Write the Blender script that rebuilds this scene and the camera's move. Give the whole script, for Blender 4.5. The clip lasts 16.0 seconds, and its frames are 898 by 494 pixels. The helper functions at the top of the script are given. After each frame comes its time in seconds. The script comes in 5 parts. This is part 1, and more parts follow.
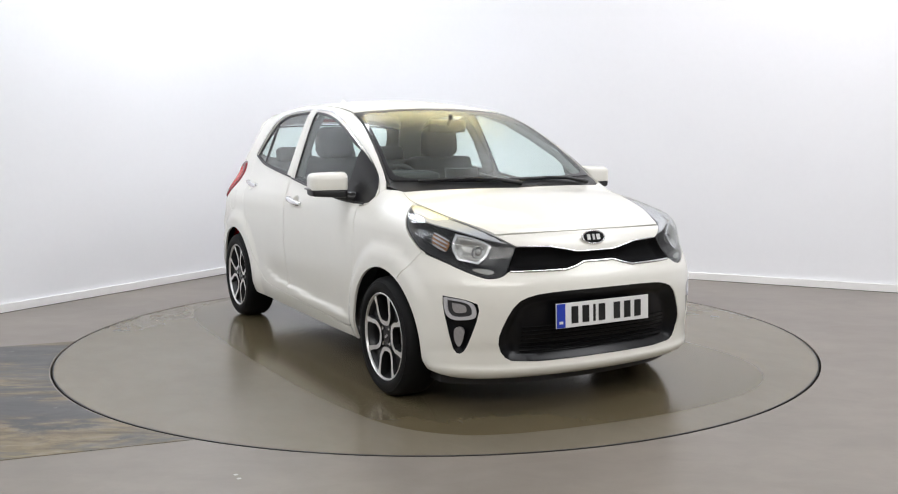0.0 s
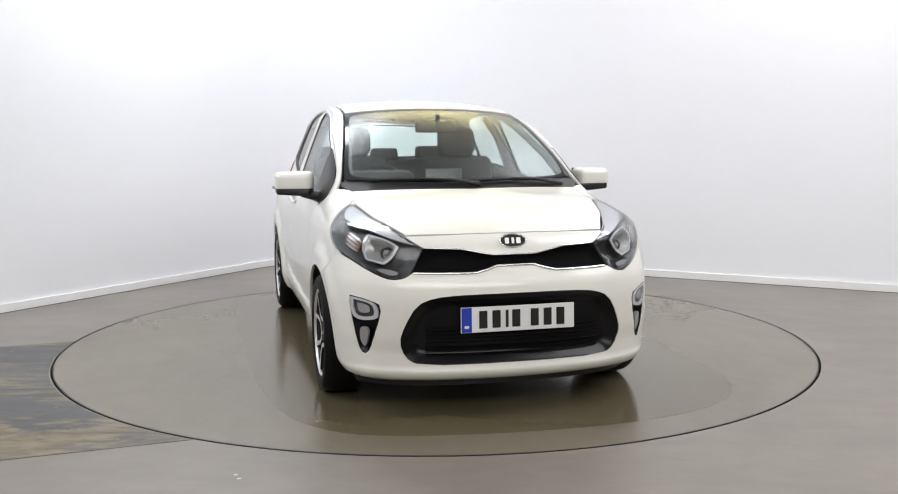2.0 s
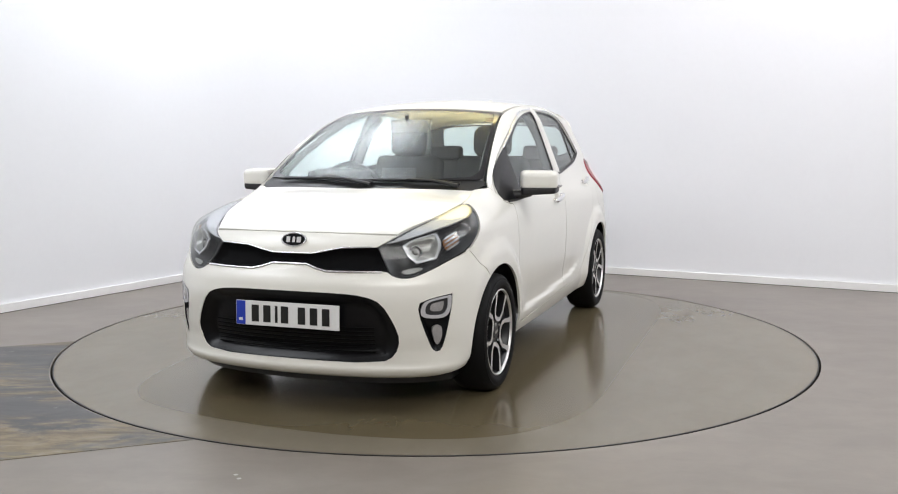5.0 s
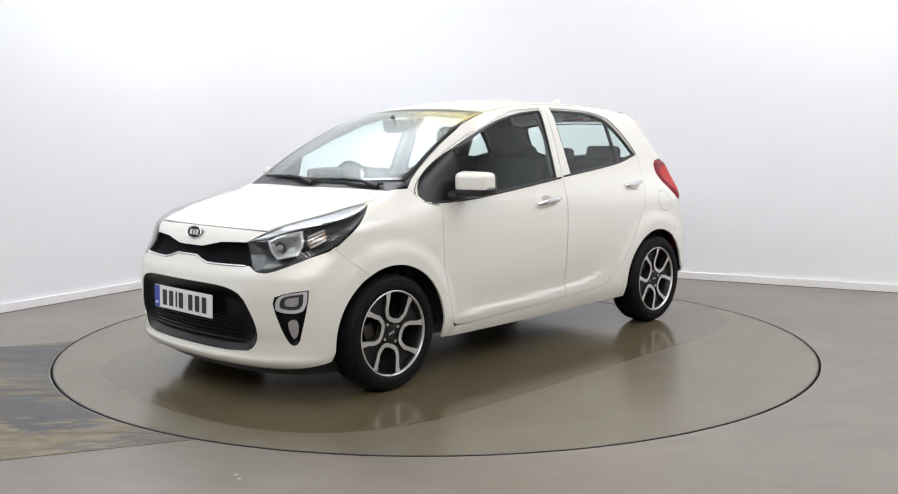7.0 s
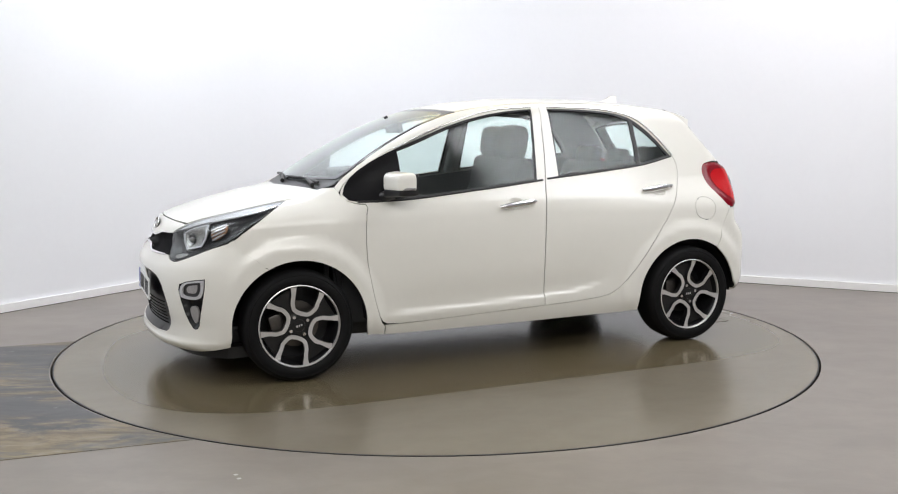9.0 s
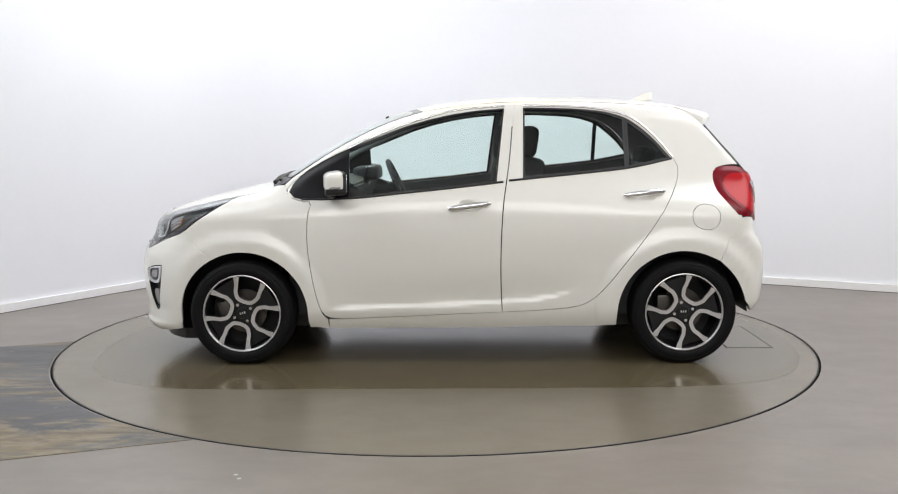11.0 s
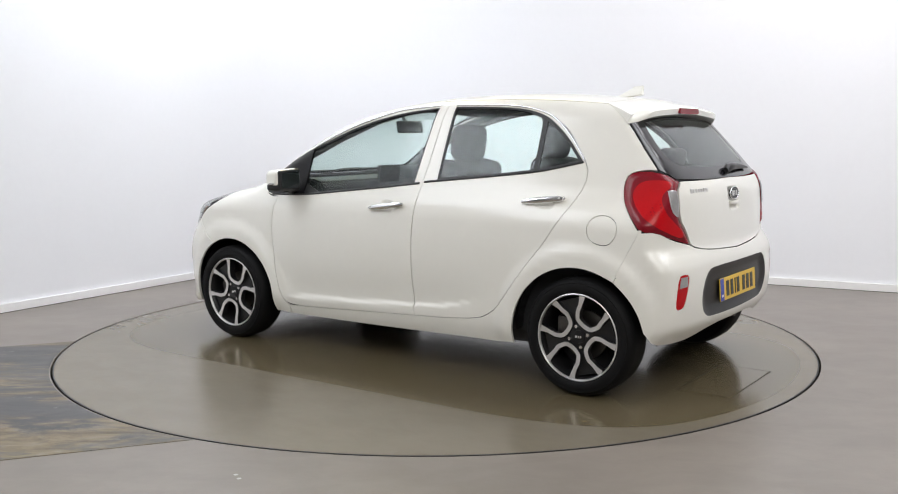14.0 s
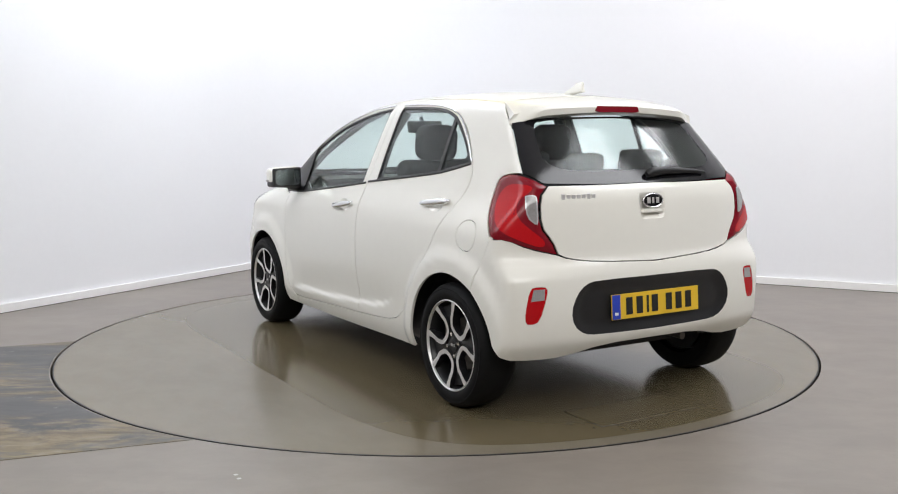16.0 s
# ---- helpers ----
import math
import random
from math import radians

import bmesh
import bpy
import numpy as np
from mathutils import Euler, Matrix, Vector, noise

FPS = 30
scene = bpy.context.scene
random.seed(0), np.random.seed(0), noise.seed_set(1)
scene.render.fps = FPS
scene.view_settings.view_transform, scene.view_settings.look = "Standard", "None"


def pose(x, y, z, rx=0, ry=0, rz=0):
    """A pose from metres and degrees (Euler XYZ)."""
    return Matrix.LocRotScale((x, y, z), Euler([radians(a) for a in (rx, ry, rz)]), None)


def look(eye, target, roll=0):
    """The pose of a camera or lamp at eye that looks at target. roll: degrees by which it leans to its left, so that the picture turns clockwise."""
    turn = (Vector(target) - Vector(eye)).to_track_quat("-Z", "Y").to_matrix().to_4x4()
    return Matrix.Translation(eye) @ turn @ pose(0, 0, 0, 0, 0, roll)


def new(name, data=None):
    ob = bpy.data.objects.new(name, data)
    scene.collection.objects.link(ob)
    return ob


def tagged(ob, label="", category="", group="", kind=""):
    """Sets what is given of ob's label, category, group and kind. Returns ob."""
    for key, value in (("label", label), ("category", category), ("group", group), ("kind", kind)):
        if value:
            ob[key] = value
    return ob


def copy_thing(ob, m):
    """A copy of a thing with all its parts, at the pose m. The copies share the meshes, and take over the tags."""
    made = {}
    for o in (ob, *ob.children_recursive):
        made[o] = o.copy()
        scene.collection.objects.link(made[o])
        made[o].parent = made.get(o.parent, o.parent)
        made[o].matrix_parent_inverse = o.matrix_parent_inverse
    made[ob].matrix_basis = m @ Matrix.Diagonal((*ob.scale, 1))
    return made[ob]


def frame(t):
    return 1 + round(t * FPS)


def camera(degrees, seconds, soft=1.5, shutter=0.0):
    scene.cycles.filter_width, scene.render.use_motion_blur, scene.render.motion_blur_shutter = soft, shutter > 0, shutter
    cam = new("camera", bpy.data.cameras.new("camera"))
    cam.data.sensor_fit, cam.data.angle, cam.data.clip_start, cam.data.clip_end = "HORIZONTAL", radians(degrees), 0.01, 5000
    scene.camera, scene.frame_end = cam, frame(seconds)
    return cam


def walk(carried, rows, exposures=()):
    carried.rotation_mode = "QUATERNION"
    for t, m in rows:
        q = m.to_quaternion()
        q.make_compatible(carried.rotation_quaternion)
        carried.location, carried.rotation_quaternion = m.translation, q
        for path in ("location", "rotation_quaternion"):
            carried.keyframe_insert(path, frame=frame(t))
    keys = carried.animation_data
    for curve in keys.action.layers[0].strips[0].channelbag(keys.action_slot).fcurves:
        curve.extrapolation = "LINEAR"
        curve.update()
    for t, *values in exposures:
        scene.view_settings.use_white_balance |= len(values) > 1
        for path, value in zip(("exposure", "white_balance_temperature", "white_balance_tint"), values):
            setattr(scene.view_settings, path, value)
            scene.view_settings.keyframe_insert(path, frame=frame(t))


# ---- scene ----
cam = camera(50.7, 16.0, soft=1.1)
EYE = pose(0.0, -5.7325, 1.2252, 90 - 6.655, 0, -0.7347) @ pose(0, 0, 0, 0, 0, -0.28)
walk(cam, [(0.0, EYE), (16.0, EYE)])

# ---- light: soft white studio lamps under the ceiling, and an added front fill ----
world = bpy.data.worlds.new("world")
scene.world = world
world.use_nodes = True
world.node_tree.nodes["Background"].inputs[0].default_value = (0.9, 0.95, 1.0, 1)
world.node_tree.nodes["Background"].inputs[1].default_value = 0.25
scene.view_settings.exposure = 0.47


def area(name, at, target, sx, sy, power, colour):
    lamp = bpy.data.lights.new(name, "AREA")
    lamp.shape, lamp.size, lamp.size_y = "RECTANGLE", sx, sy
    lamp.energy, lamp.color = power, colour
    ob = new(name, lamp)
    ob.matrix_world = look(at, target)
    return ob


area("lamp_bank", (2.7, -1.5, 4.1), (1.5, -1.0, 0), 2.0, 5.0, 132, (0.95, 0.965, 1.0))
area("lamp_bank", (-2.6, -1.5, 4.1), (-1.5, -1.0, 0), 2.0, 5.0, 112, (0.90, 0.94, 1.0))
# unseen fill added behind the camera to brighten surfaces that face it
area("softbox_lamp", (0.6, -6.4, 3.65), (0.2, 0.0, 0.7), 6.0, 1.8, 132, (1.0, 0.985, 0.96))
area("warm_lamp", (0.35, 2.9, 3.8), (0.1, 0.0, 0.9), 2.2, 0.8, 2.6, (1.0, 0.82, 0.34)).data.spread = radians(60)
area("wall_lamp", (-1.8, 1.8, 4.1), (-2.9, 2.2, 0.9), 0.9, 2.8, 80, (0.90, 0.935, 1.0))
area("wall_lamp", (2.7, 0.6, 4.1), (3.2, 1.7, 0.8), 3.2, 0.8, 46, (0.97, 0.955, 1.0))


# ---- materials ----
def nodes_of(name):
    m = bpy.data.materials.new(name)
    m.use_nodes = True
    t = m.node_tree
    return m, t, t.nodes["Principled BSDF"], t.links


def plain(name, colour, rough=0.5, metal=0.0, coat=0.0, bump=0.0, scale=40.0, vary=0.06, spec=0.5):
    """A surface with fine tone variation at two scales and a little relief."""
    m, t, b, L = nodes_of(name)
    tc = t.nodes.new("ShaderNodeTexCoord")
    n1, n2 = t.nodes.new("ShaderNodeTexNoise"), t.nodes.new("ShaderNodeTexNoise")
    n1.inputs["Scale"].default_value, n2.inputs["Scale"].default_value = scale, scale * 0.07
    n1.inputs["Detail"].default_value = 4
    mix = t.nodes.new("ShaderNodeMath")
    mix.operation = "ADD"
    L.new(tc.outputs["Object"], n1.inputs["Vector"])
    L.new(tc.outputs["Object"], n2.inputs["Vector"])
    L.new(n1.outputs["Fac"], mix.inputs[0])
    L.new(n2.outputs["Fac"], mix.inputs[1])
    ramp = t.nodes.new("ShaderNodeMapRange")
    ramp.inputs[1].default_value, ramp.inputs[2].default_value = 0.6, 1.4
    ramp.inputs[3].default_value, ramp.inputs[4].default_value = 1 - vary, 1 + vary
    L.new(mix.outputs[0], ramp.inputs[0])
    mul = t.nodes.new("ShaderNodeVectorMath")
    mul.operation = "SCALE"
    mul.inputs[0].default_value = colour
    L.new(ramp.outputs[0], mul.inputs["Scale"])
    L.new(mul.outputs[0], b.inputs["Base Color"])
    b.inputs["Roughness"].default_value, b.inputs["Metallic"].default_value = rough, metal
    b.inputs["Coat Weight"].default_value, b.inputs["Coat Roughness"].default_value = coat, 0.03 if coat < 0.6 else 0.10
    b.inputs["Specular IOR Level"].default_value = spec
    if bump:
        bp = t.nodes.new("ShaderNodeBump")
        bp.inputs["Strength"].default_value, bp.inputs["Distance"].default_value = bump, 0.002
        L.new(n1.outputs["Fac"], bp.inputs["Height"])
        L.new(bp.outputs[0], b.inputs["Normal"])
    return m


WALL = plain("wall_paint", (0.845, 0.85, 0.87), 0.75, scale=25, vary=0.01, bump=0.05)
PAINT = plain("white_car_paint", (0.80, 0.785, 0.722), 0.36, coat=0.7, scale=300, vary=0.01)
BLACK = plain("black_plastic", (0.012, 0.012, 0.013), 0.4, scale=200, bump=0.1)
RUBBER = plain("tyre_rubber", (0.006, 0.006, 0.0065), 0.62, scale=150, bump=0.12, spec=0.16)


def part(name, bm, material, parent, label="", smooth=None):
    me = bpy.data.meshes.new(name)
    if isinstance(bm, tuple):
        me.from_pydata(*bm)
    else:
        bm.to_mesh(me)
        bm.free()
    for m in (material if isinstance(material, (list, tuple)) else [material]):
        me.materials.append(m)
    if smooth is not None:
        me.shade_smooth()
        if smooth < 180:
            me.set_sharp_from_angle(angle=radians(smooth))
    ob = new(name, me)
    ob.parent = parent
    if label:
        tagged(ob, label)
    return ob


def mirror_glass(name, tint, rough=0.0, f0=0.015):
    """Clear sheet glass: tinted see-through with a Fresnel gloss."""
    m, t, b, L = nodes_of(name)
    t.nodes.remove(b)
    tr, gl, lw, mx = (t.nodes.new("ShaderNode" + k) for k in ("BsdfTransparent", "BsdfGlossy", "LayerWeight", "MixShader"))
    tr.inputs[0].default_value = (*tint, 1)
    gl.inputs["Roughness"].default_value = rough
    lw.inputs[0].default_value = 0.5
    fr, fa = t.nodes.new("ShaderNodeMath"), t.nodes.new("ShaderNodeMath")
    fr.operation, fa.operation = "MULTIPLY_ADD", "POWER"
    fa.inputs[1].default_value, fr.inputs[1].default_value, fr.inputs[2].default_value = 5.0, 0.75, f0
    L.new(lw.outputs["Facing"], fa.inputs[0])
    L.new(fa.outputs[0], fr.inputs[0])
    L.new(fr.outputs[0], mx.inputs[0])
    L.new(tr.outputs[0], mx.inputs[1])
    L.new(gl.outputs[0], mx.inputs[2])
    L.new(mx.outputs[0], t.nodes["Material Output"].inputs[0])
    return m


GLASS = mirror_glass("window_glass", (0.945, 0.99, 0.98), 0.10, 0.028)
SCREENGLASS = mirror_glass("windscreen_glass", (0.935, 0.985, 0.975), 0.32, 0.05)
LENS = mirror_glass("clear_lamp_lens", (0.95, 0.96, 0.96), 0.05, 0.02)
GLOSS = plain("gloss_black", (0.008, 0.008, 0.010), 0.12, scale=100, vary=0.1)
CHROME = plain("chrome", (0.80, 0.80, 0.81), 0.16, metal=1.0, scale=60, vary=0.03)
MIRROR = plain("mirror_glass_silver", (0.62, 0.68, 0.68), 0.02, metal=1.0, scale=60, vary=0.01)
SILVER = plain("machined_alloy", (0.72, 0.71, 0.70), 0.38, metal=0.75, scale=180, vary=0.06)
DARKALLOY = plain("dark_alloy", (0.012, 0.012, 0.013), 0.34, metal=0.1, scale=120, vary=0.1)
DISC = plain("brake_disc_steel", (0.13, 0.12, 0.11), 0.4, metal=1.0, scale=90, vary=0.15)
REDLENS = plain("red_lamp_lens", (0.46, 0.004, 0.008), 0.26, coat=0.08, scale=90, vary=0.08, spec=0.25)
DEEPRED = plain("dark_red_lamp_lens", (0.20, 0.004, 0.012), 0.26, coat=0.08, scale=90, vary=0.08, spec=0.3)
GREYLENS = plain("clear_grey_lens", (0.30, 0.29, 0.29), 0.15, coat=0.6, scale=140, vary=0.2)
BEZEL = plain("lamp_bezel", (0.035, 0.035, 0.038), 0.32, scale=120, vary=0.1)
AMBER = plain("amber_lens", (0.34, 0.17, 0.09), 0.25, scale=120)
FABRIC = plain("dark_seat_fabric", (0.022, 0.022, 0.025), 0.85, scale=260, bump=0.4, vary=0.15)
TRIM = plain("dark_dashboard_plastic", (0.026, 0.027, 0.029), 0.6, scale=220, bump=0.3)
LINER = plain("grey_headliner", (0.20, 0.20, 0.20), 0.9, scale=200, bump=0.2)
WHITEPLATE = plain("white_plate", (0.78, 0.78, 0.77), 0.35, scale=60, vary=0.04)
YELLOWPLATE = plain("yellow_plate", (0.72, 0.46, 0.03), 0.35, scale=60, vary=0.04)
BLUE = plain("blue_plate_band", (0.02, 0.05, 0.42), 0.35, scale=60)
INK = plain("black_plate_bars", (0.012, 0.012, 0.012), 0.4, scale=60)
MESH = plain("black_grille_mesh", (0.003, 0.003, 0.0035), 0.7, scale=140, bump=0.3, spec=0.08)
SATIN = plain("satin_black", (0.004, 0.004, 0.005), 0.28, scale=140, spec=0.25)
LAMPGREY = plain("lamp_housing_grey", (0.028, 0.028, 0.031), 0.35, metal=0.1, scale=120, vary=0.1)
LAMPTRIM = plain("lamp_trim_silver", (0.66, 0.66, 0.69), 0.26, metal=0.4, scale=120, vary=0.06)
REFLECTOR = plain("lamp_bowl_silver", (0.36, 0.355, 0.345), 0.26, metal=0.45, scale=45, vary=0.22, bump=0.3)
LAMPSILVER = plain("lamp_reflector_silver", (0.58, 0.58, 0.60), 0.22, metal=0.9, scale=120, vary=0.08)


def floor_paint(name, base, rough, worn=False, spec=0.5, mottle=1.0):
    """Satin floor paint: broad stains, scuffs and fine grain; worn: paint rubbed through in streaks."""
    m, t, b, L = nodes_of(name)
    tc = t.nodes.new("ShaderNodeTexCoord")

    def noise(scale, detail, stretch=(1, 1, 1), turn=0.0, rough_=0.55, twist=0.0):
        mp, n = t.nodes.new("ShaderNodeMapping"), t.nodes.new("ShaderNodeTexNoise")
        mp.inputs["Rotation"].default_value = (0, 0, radians(turn))
        mp.inputs["Scale"].default_value = stretch
        n.inputs["Scale"].default_value, n.inputs["Detail"].default_value = scale, detail
        n.inputs["Roughness"].default_value, n.inputs["Distortion"].default_value = rough_, twist
        L.new(tc.outputs["Object"], mp.inputs[0])
        L.new(mp.outputs[0], n.inputs["Vector"])
        return n.outputs["Fac"]

    def ramp(fac, *stops):
        r = t.nodes.new("ShaderNodeValToRGB")
        e = r.color_ramp.elements
        while len(e) < len(stops):
            e.new(0.5)
        for k, (p, c) in zip(e, stops):
            k.position, k.color = p, (*c, 1)
        L.new(fac, r.inputs[0])
        return r.outputs[0]

    def mixed(a, c, fac, mode="MIX"):
        x = t.nodes.new("ShaderNodeMix")
        x.data_type, x.blend_type = "RGBA", mode
        if isinstance(fac, float):
            x.inputs["Factor"].default_value = fac
        else:
            L.new(fac, x.inputs["Factor"])
        L.new(a, x.inputs["A"])
        L.new(c, x.inputs["B"])
        return x.outputs["Result"]

    if worn:
        body = ramp(noise(1.6, 9, (1, 2.2, 1), -14, 0.68, 0.6), (0.34, (0.055, 0.055, 0.059)), (0.52, (0.092, 0.091, 0.092)), (0.70, (0.14, 0.137, 0.135)))
        tan = ramp(noise(5.0, 8, (0.7, 2.6, 1), -14, 0.7, 0.5), (0.36, (0.095, 0.075, 0.045)), (0.52, (0.215, 0.172, 0.105)), (0.68, (0.27, 0.245, 0.20)))
        where = ramp(noise(1.25, 11, (0.55, 2.0, 1), -14, 0.74, 0.9), (0.47, (0, 0, 0)), (0.56, (1, 1, 1)))
        last = mixed(body, tan, where)
        chips = ramp(noise(7.0, 6, (0.6, 2.4, 1), -14, 0.7), (0.66, (0, 0, 0)), (0.70, (1, 1, 1)))
        last = mixed(last, ramp(noise(3.0, 3), (0.3, (0.20, 0.20, 0.205)), (0.7, (0.30, 0.29, 0.28))), chips)
    else:
        w = 0.12 * mottle
        last = ramp(noise(0.8, 6, (1, 1.6, 1), 12), (0.32, [c * (1 - w) for c in base]), (0.70, [c * (1 + w) for c in base]))
        grime = ramp(noise(4.5, 9, (1, 1.5, 1), 20, 0.65, 0.4), (0.35, (0.82, 0.81, 0.80)), (0.62, (1.04, 1.04, 1.04)))
        last = mixed(last, grime, 0.55 * mottle, "MULTIPLY")
        scuff = ramp(noise(2.6, 10, (0.5, 2.8, 1), 8, 0.7, 0.7), (0.62, (1, 1, 1)), (0.70, (1.16, 1.15, 1.13)))
        last = mixed(last, scuff, 0.7 * mottle, "MULTIPLY")
    L.new(last, b.inputs["Base Color"])
    b.inputs["Roughness"].default_value = rough
    b.inputs["Specular IOR Level"].default_value = spec
    return m


FLOOR = floor_paint("floor_paint", (0.215, 0.187, 0.160), 0.36)
DECK = floor_paint("deck_paint", (0.176, 0.152, 0.112), 0.26, spec=0.5, mottle=0.5)
DARKDECK = floor_paint("dark_gloss_deck_paint", (0.126, 0.102, 0.060), 0.17, spec=0.6, mottle=0.3)
WORN = floor_paint("worn_steel_paint", (0.1, 0.1, 0.1), 0.42, worn=True, spec=0.25)
RIM = plain("dark_joint", (0.012, 0.011, 0.010), 0.6, scale=60)
SPECK = plain("pale_fleck", (0.5, 0.5, 0.48), 0.6, scale=60)
SKIRT = plain("skirting_paint", (0.86, 0.85, 0.84), 0.45, scale=30, vary=0.02)
CEIL = plain("ceiling_paint", (0.78, 0.78, 0.79), 0.9, scale=25, vary=0.02)
# ---- the car's outer skin as one smooth solid (x forward, y left, z up) ----
def curve(*pts):
    """A smooth curve through (a, b) pairs with flat-safe slopes."""
    a = np.array([p[0] for p in pts], float)
    b = np.array([p[1] for p in pts], float)
    o = np.argsort(a)
    a, b = a[o], b[o]
    h, d = np.diff(a), np.diff(b) / np.diff(a)
    m = np.concatenate([[d[0]], np.where(d[:-1] * d[1:] > 0, 2 * d[:-1] * d[1:] / np.where(d[:-1] + d[1:] == 0, 1, d[:-1] + d[1:]), 0), [d[-1]]])

    def f(v):
        v = np.clip(np.asarray(v, float), a[0], a[-1])
        i = np.clip(np.searchsorted(a, v) - 1, 0, len(h) - 1)
        s = (v - a[i]) / h[i]
        return (b[i] * (1 + 2 * s) * (1 - s) ** 2 + h[i] * m[i] * s * (1 - s) ** 2
                + b[i + 1] * s * s * (3 - 2 * s) - h[i] * m[i + 1] * s * s * (1 - s))
    return f


def smax(a, b, k):
    h = np.clip(0.5 + 0.5 * (a - b) / k, 0, 1)
    return b + (a - b) * h + k * h * (1 - h)


def step(a, b, v):
    s = np.clip((v - a) / (b - a), 0, 1)
    return s * s * (3 - 2 * s)


SEC = curve((0.10, 0.67), (0.16, 0.712), (0.21, 0.738), (0.25, 0.752), (0.30, 0.764), (0.40, 0.768), (0.55, 0.776), (0.68, 0.779),
            (0.80, 0.772), (0.87, 0.760), (0.92, 0.742), (1.0, 0.712), (1.1, 0.674), (1.2, 0.634), (1.3, 0.592), (1.4, 0.545), (1.5, 0.49))
LOW = curve((-1.75, 0.95), (-1.5, 0.985), (-1.2, 1.0), (-0.7, 1.006), (0.3, 1.006), (0.8, 1.0), (1.2, 0.992), (1.6, 0.965), (1.9, 0.93))
UPP = curve((-1.75, 0.86), (-1.5, 0.895), (-1.13, 0.94), (-0.6, 0.985), (-0.2, 1.0), (0.3, 1.0), (0.6, 0.975), (0.92, 0.935), (1.25, 0.90), (1.9, 0.86))
TOP = curve((1.95, 0.62), (1.80, 0.75), (1.72, 0.805), (1.5, 0.877), (1.25, 0.937), (1.13, 0.962), (1.07, 0.983), (0.96, 1.047), (0.74, 1.187), (0.56, 1.284),
            (0.42, 1.344), (0.28, 1.387), (0.14, 1.416), (0.0, 1.434), (-0.3, 1.454), (-0.6, 1.455), (-0.9, 1.442), (-1.2, 1.413), (-1.5, 1.375), (-1.8, 1.33))
CROWN = curve((1.9, 0.13), (1.25, 0.10), (0.95, 0.14), (0.5, 0.17), (-0.3, 0.15), (-1.4, 0.14))
NOSE = curve((0.05, 1.72), (0.13, 1.79), (0.175, 1.838), (0.21, 1.860), (0.24, 1.852), (0.29, 1.853), (0.36, 1.866), (0.50, 1.872), (0.58, 1.862), (0.64, 1.832), (0.70, 1.797), (0.77, 1.778),
             (0.82, 1.745), (0.88, 1.67), (1.0, 1.4), (1.6, 0.9))
TAIL = curve((0.05, 1.47), (0.2, 1.56), (0.28, 1.63), (0.36, 1.68), (0.5, 1.693), (0.62, 1.688), (0.67, 1.676), (0.71, 1.660), (0.8, 1.655), (0.935, 1.645),
             (1.0, 1.625), (1.05, 1.59), (1.1, 1.548), (1.2, 1.457), (1.3, 1.368), (1.4, 1.28), (1.6, 1.10))

CREASE = curve((-0.85, 0.62), (-0.73, 0.51), (-0.61, 0.42), (-0.37, 0.364), (0.19, 0.335), (0.75, 0.316))


def wide(x, z):
    """Half width of the body side at a place along it and a height."""
    s = step(0.78, 1.0, z)
    y = SEC(z) * (LOW(x) * (1 - s) + UPP(x) * s)
    for xc in (1.19, -1.18):
        r = np.hypot(x - xc, z - 0.275)
        y = y + 0.022 * (1 - step(0.392, 0.475, r)) * step(0.1, 0.25, z)
    d = z - CREASE(x)
    y = y - 0.013 * np.where(d > 0, np.exp(-(d / 0.10) ** 2), 1 - step(0.0, 0.022, -d)) * step(-0.66, -0.40, x) * (1 - step(0.58, 0.76, x))
    return y


def inside(x, y, z):
    """Below zero inside the body."""
    a = np.abs(y)
    f = smax(a - wide(x, z), z - TOP(x) + CROWN(x) * a * a, 0.075)
    f = smax(f, x - NOSE(z) + 0.25 * a ** 2 + 0.9 * a ** 6, 0.05)
    u = step(0.60, 0.74, z)
    f = smax(f, -x - TAIL(z) + (0.08 + 0.04 * u) * a ** 2 + (0.22 + 0.10 * u) * a ** 6, 0.045)
    return smax(f, 0.165 - z, 0.03)


def meet(o, d, far=2.2, n=110):
    """First points of the skin along rays."""
    o, d = np.atleast_2d(o).astype(float), np.atleast_2d(d).astype(float)
    o, d = np.broadcast_arrays(o, d)
    t = np.zeros(len(o))
    lo, hi, open_ = np.zeros(len(o)), np.full(len(o), far), np.ones(len(o), bool)
    for k in range(1, n + 1):
        t = far * k / n
        p = o + d * t
        in_ = open_ & (inside(*p.T) < 0)
        hi[in_], lo[in_] = t, far * (k - 1) / n
        open_ &= ~in_
    for _ in range(16):
        mid = (lo + hi) / 2
        p = o + d * mid[:, None]
        c = inside(*p.T) < 0
        hi = np.where(c, mid, hi)
        lo = np.where(c, lo, mid)
    return o + d * hi[:, None]


def normal(p):
    e = 0.004
    g = np.stack([inside(*(p + e * v).T) - inside(*(p - e * v).T) for v in np.eye(3)], 1)
    return g / np.maximum(np.linalg.norm(g, axis=1), 1e-9)[:, None]


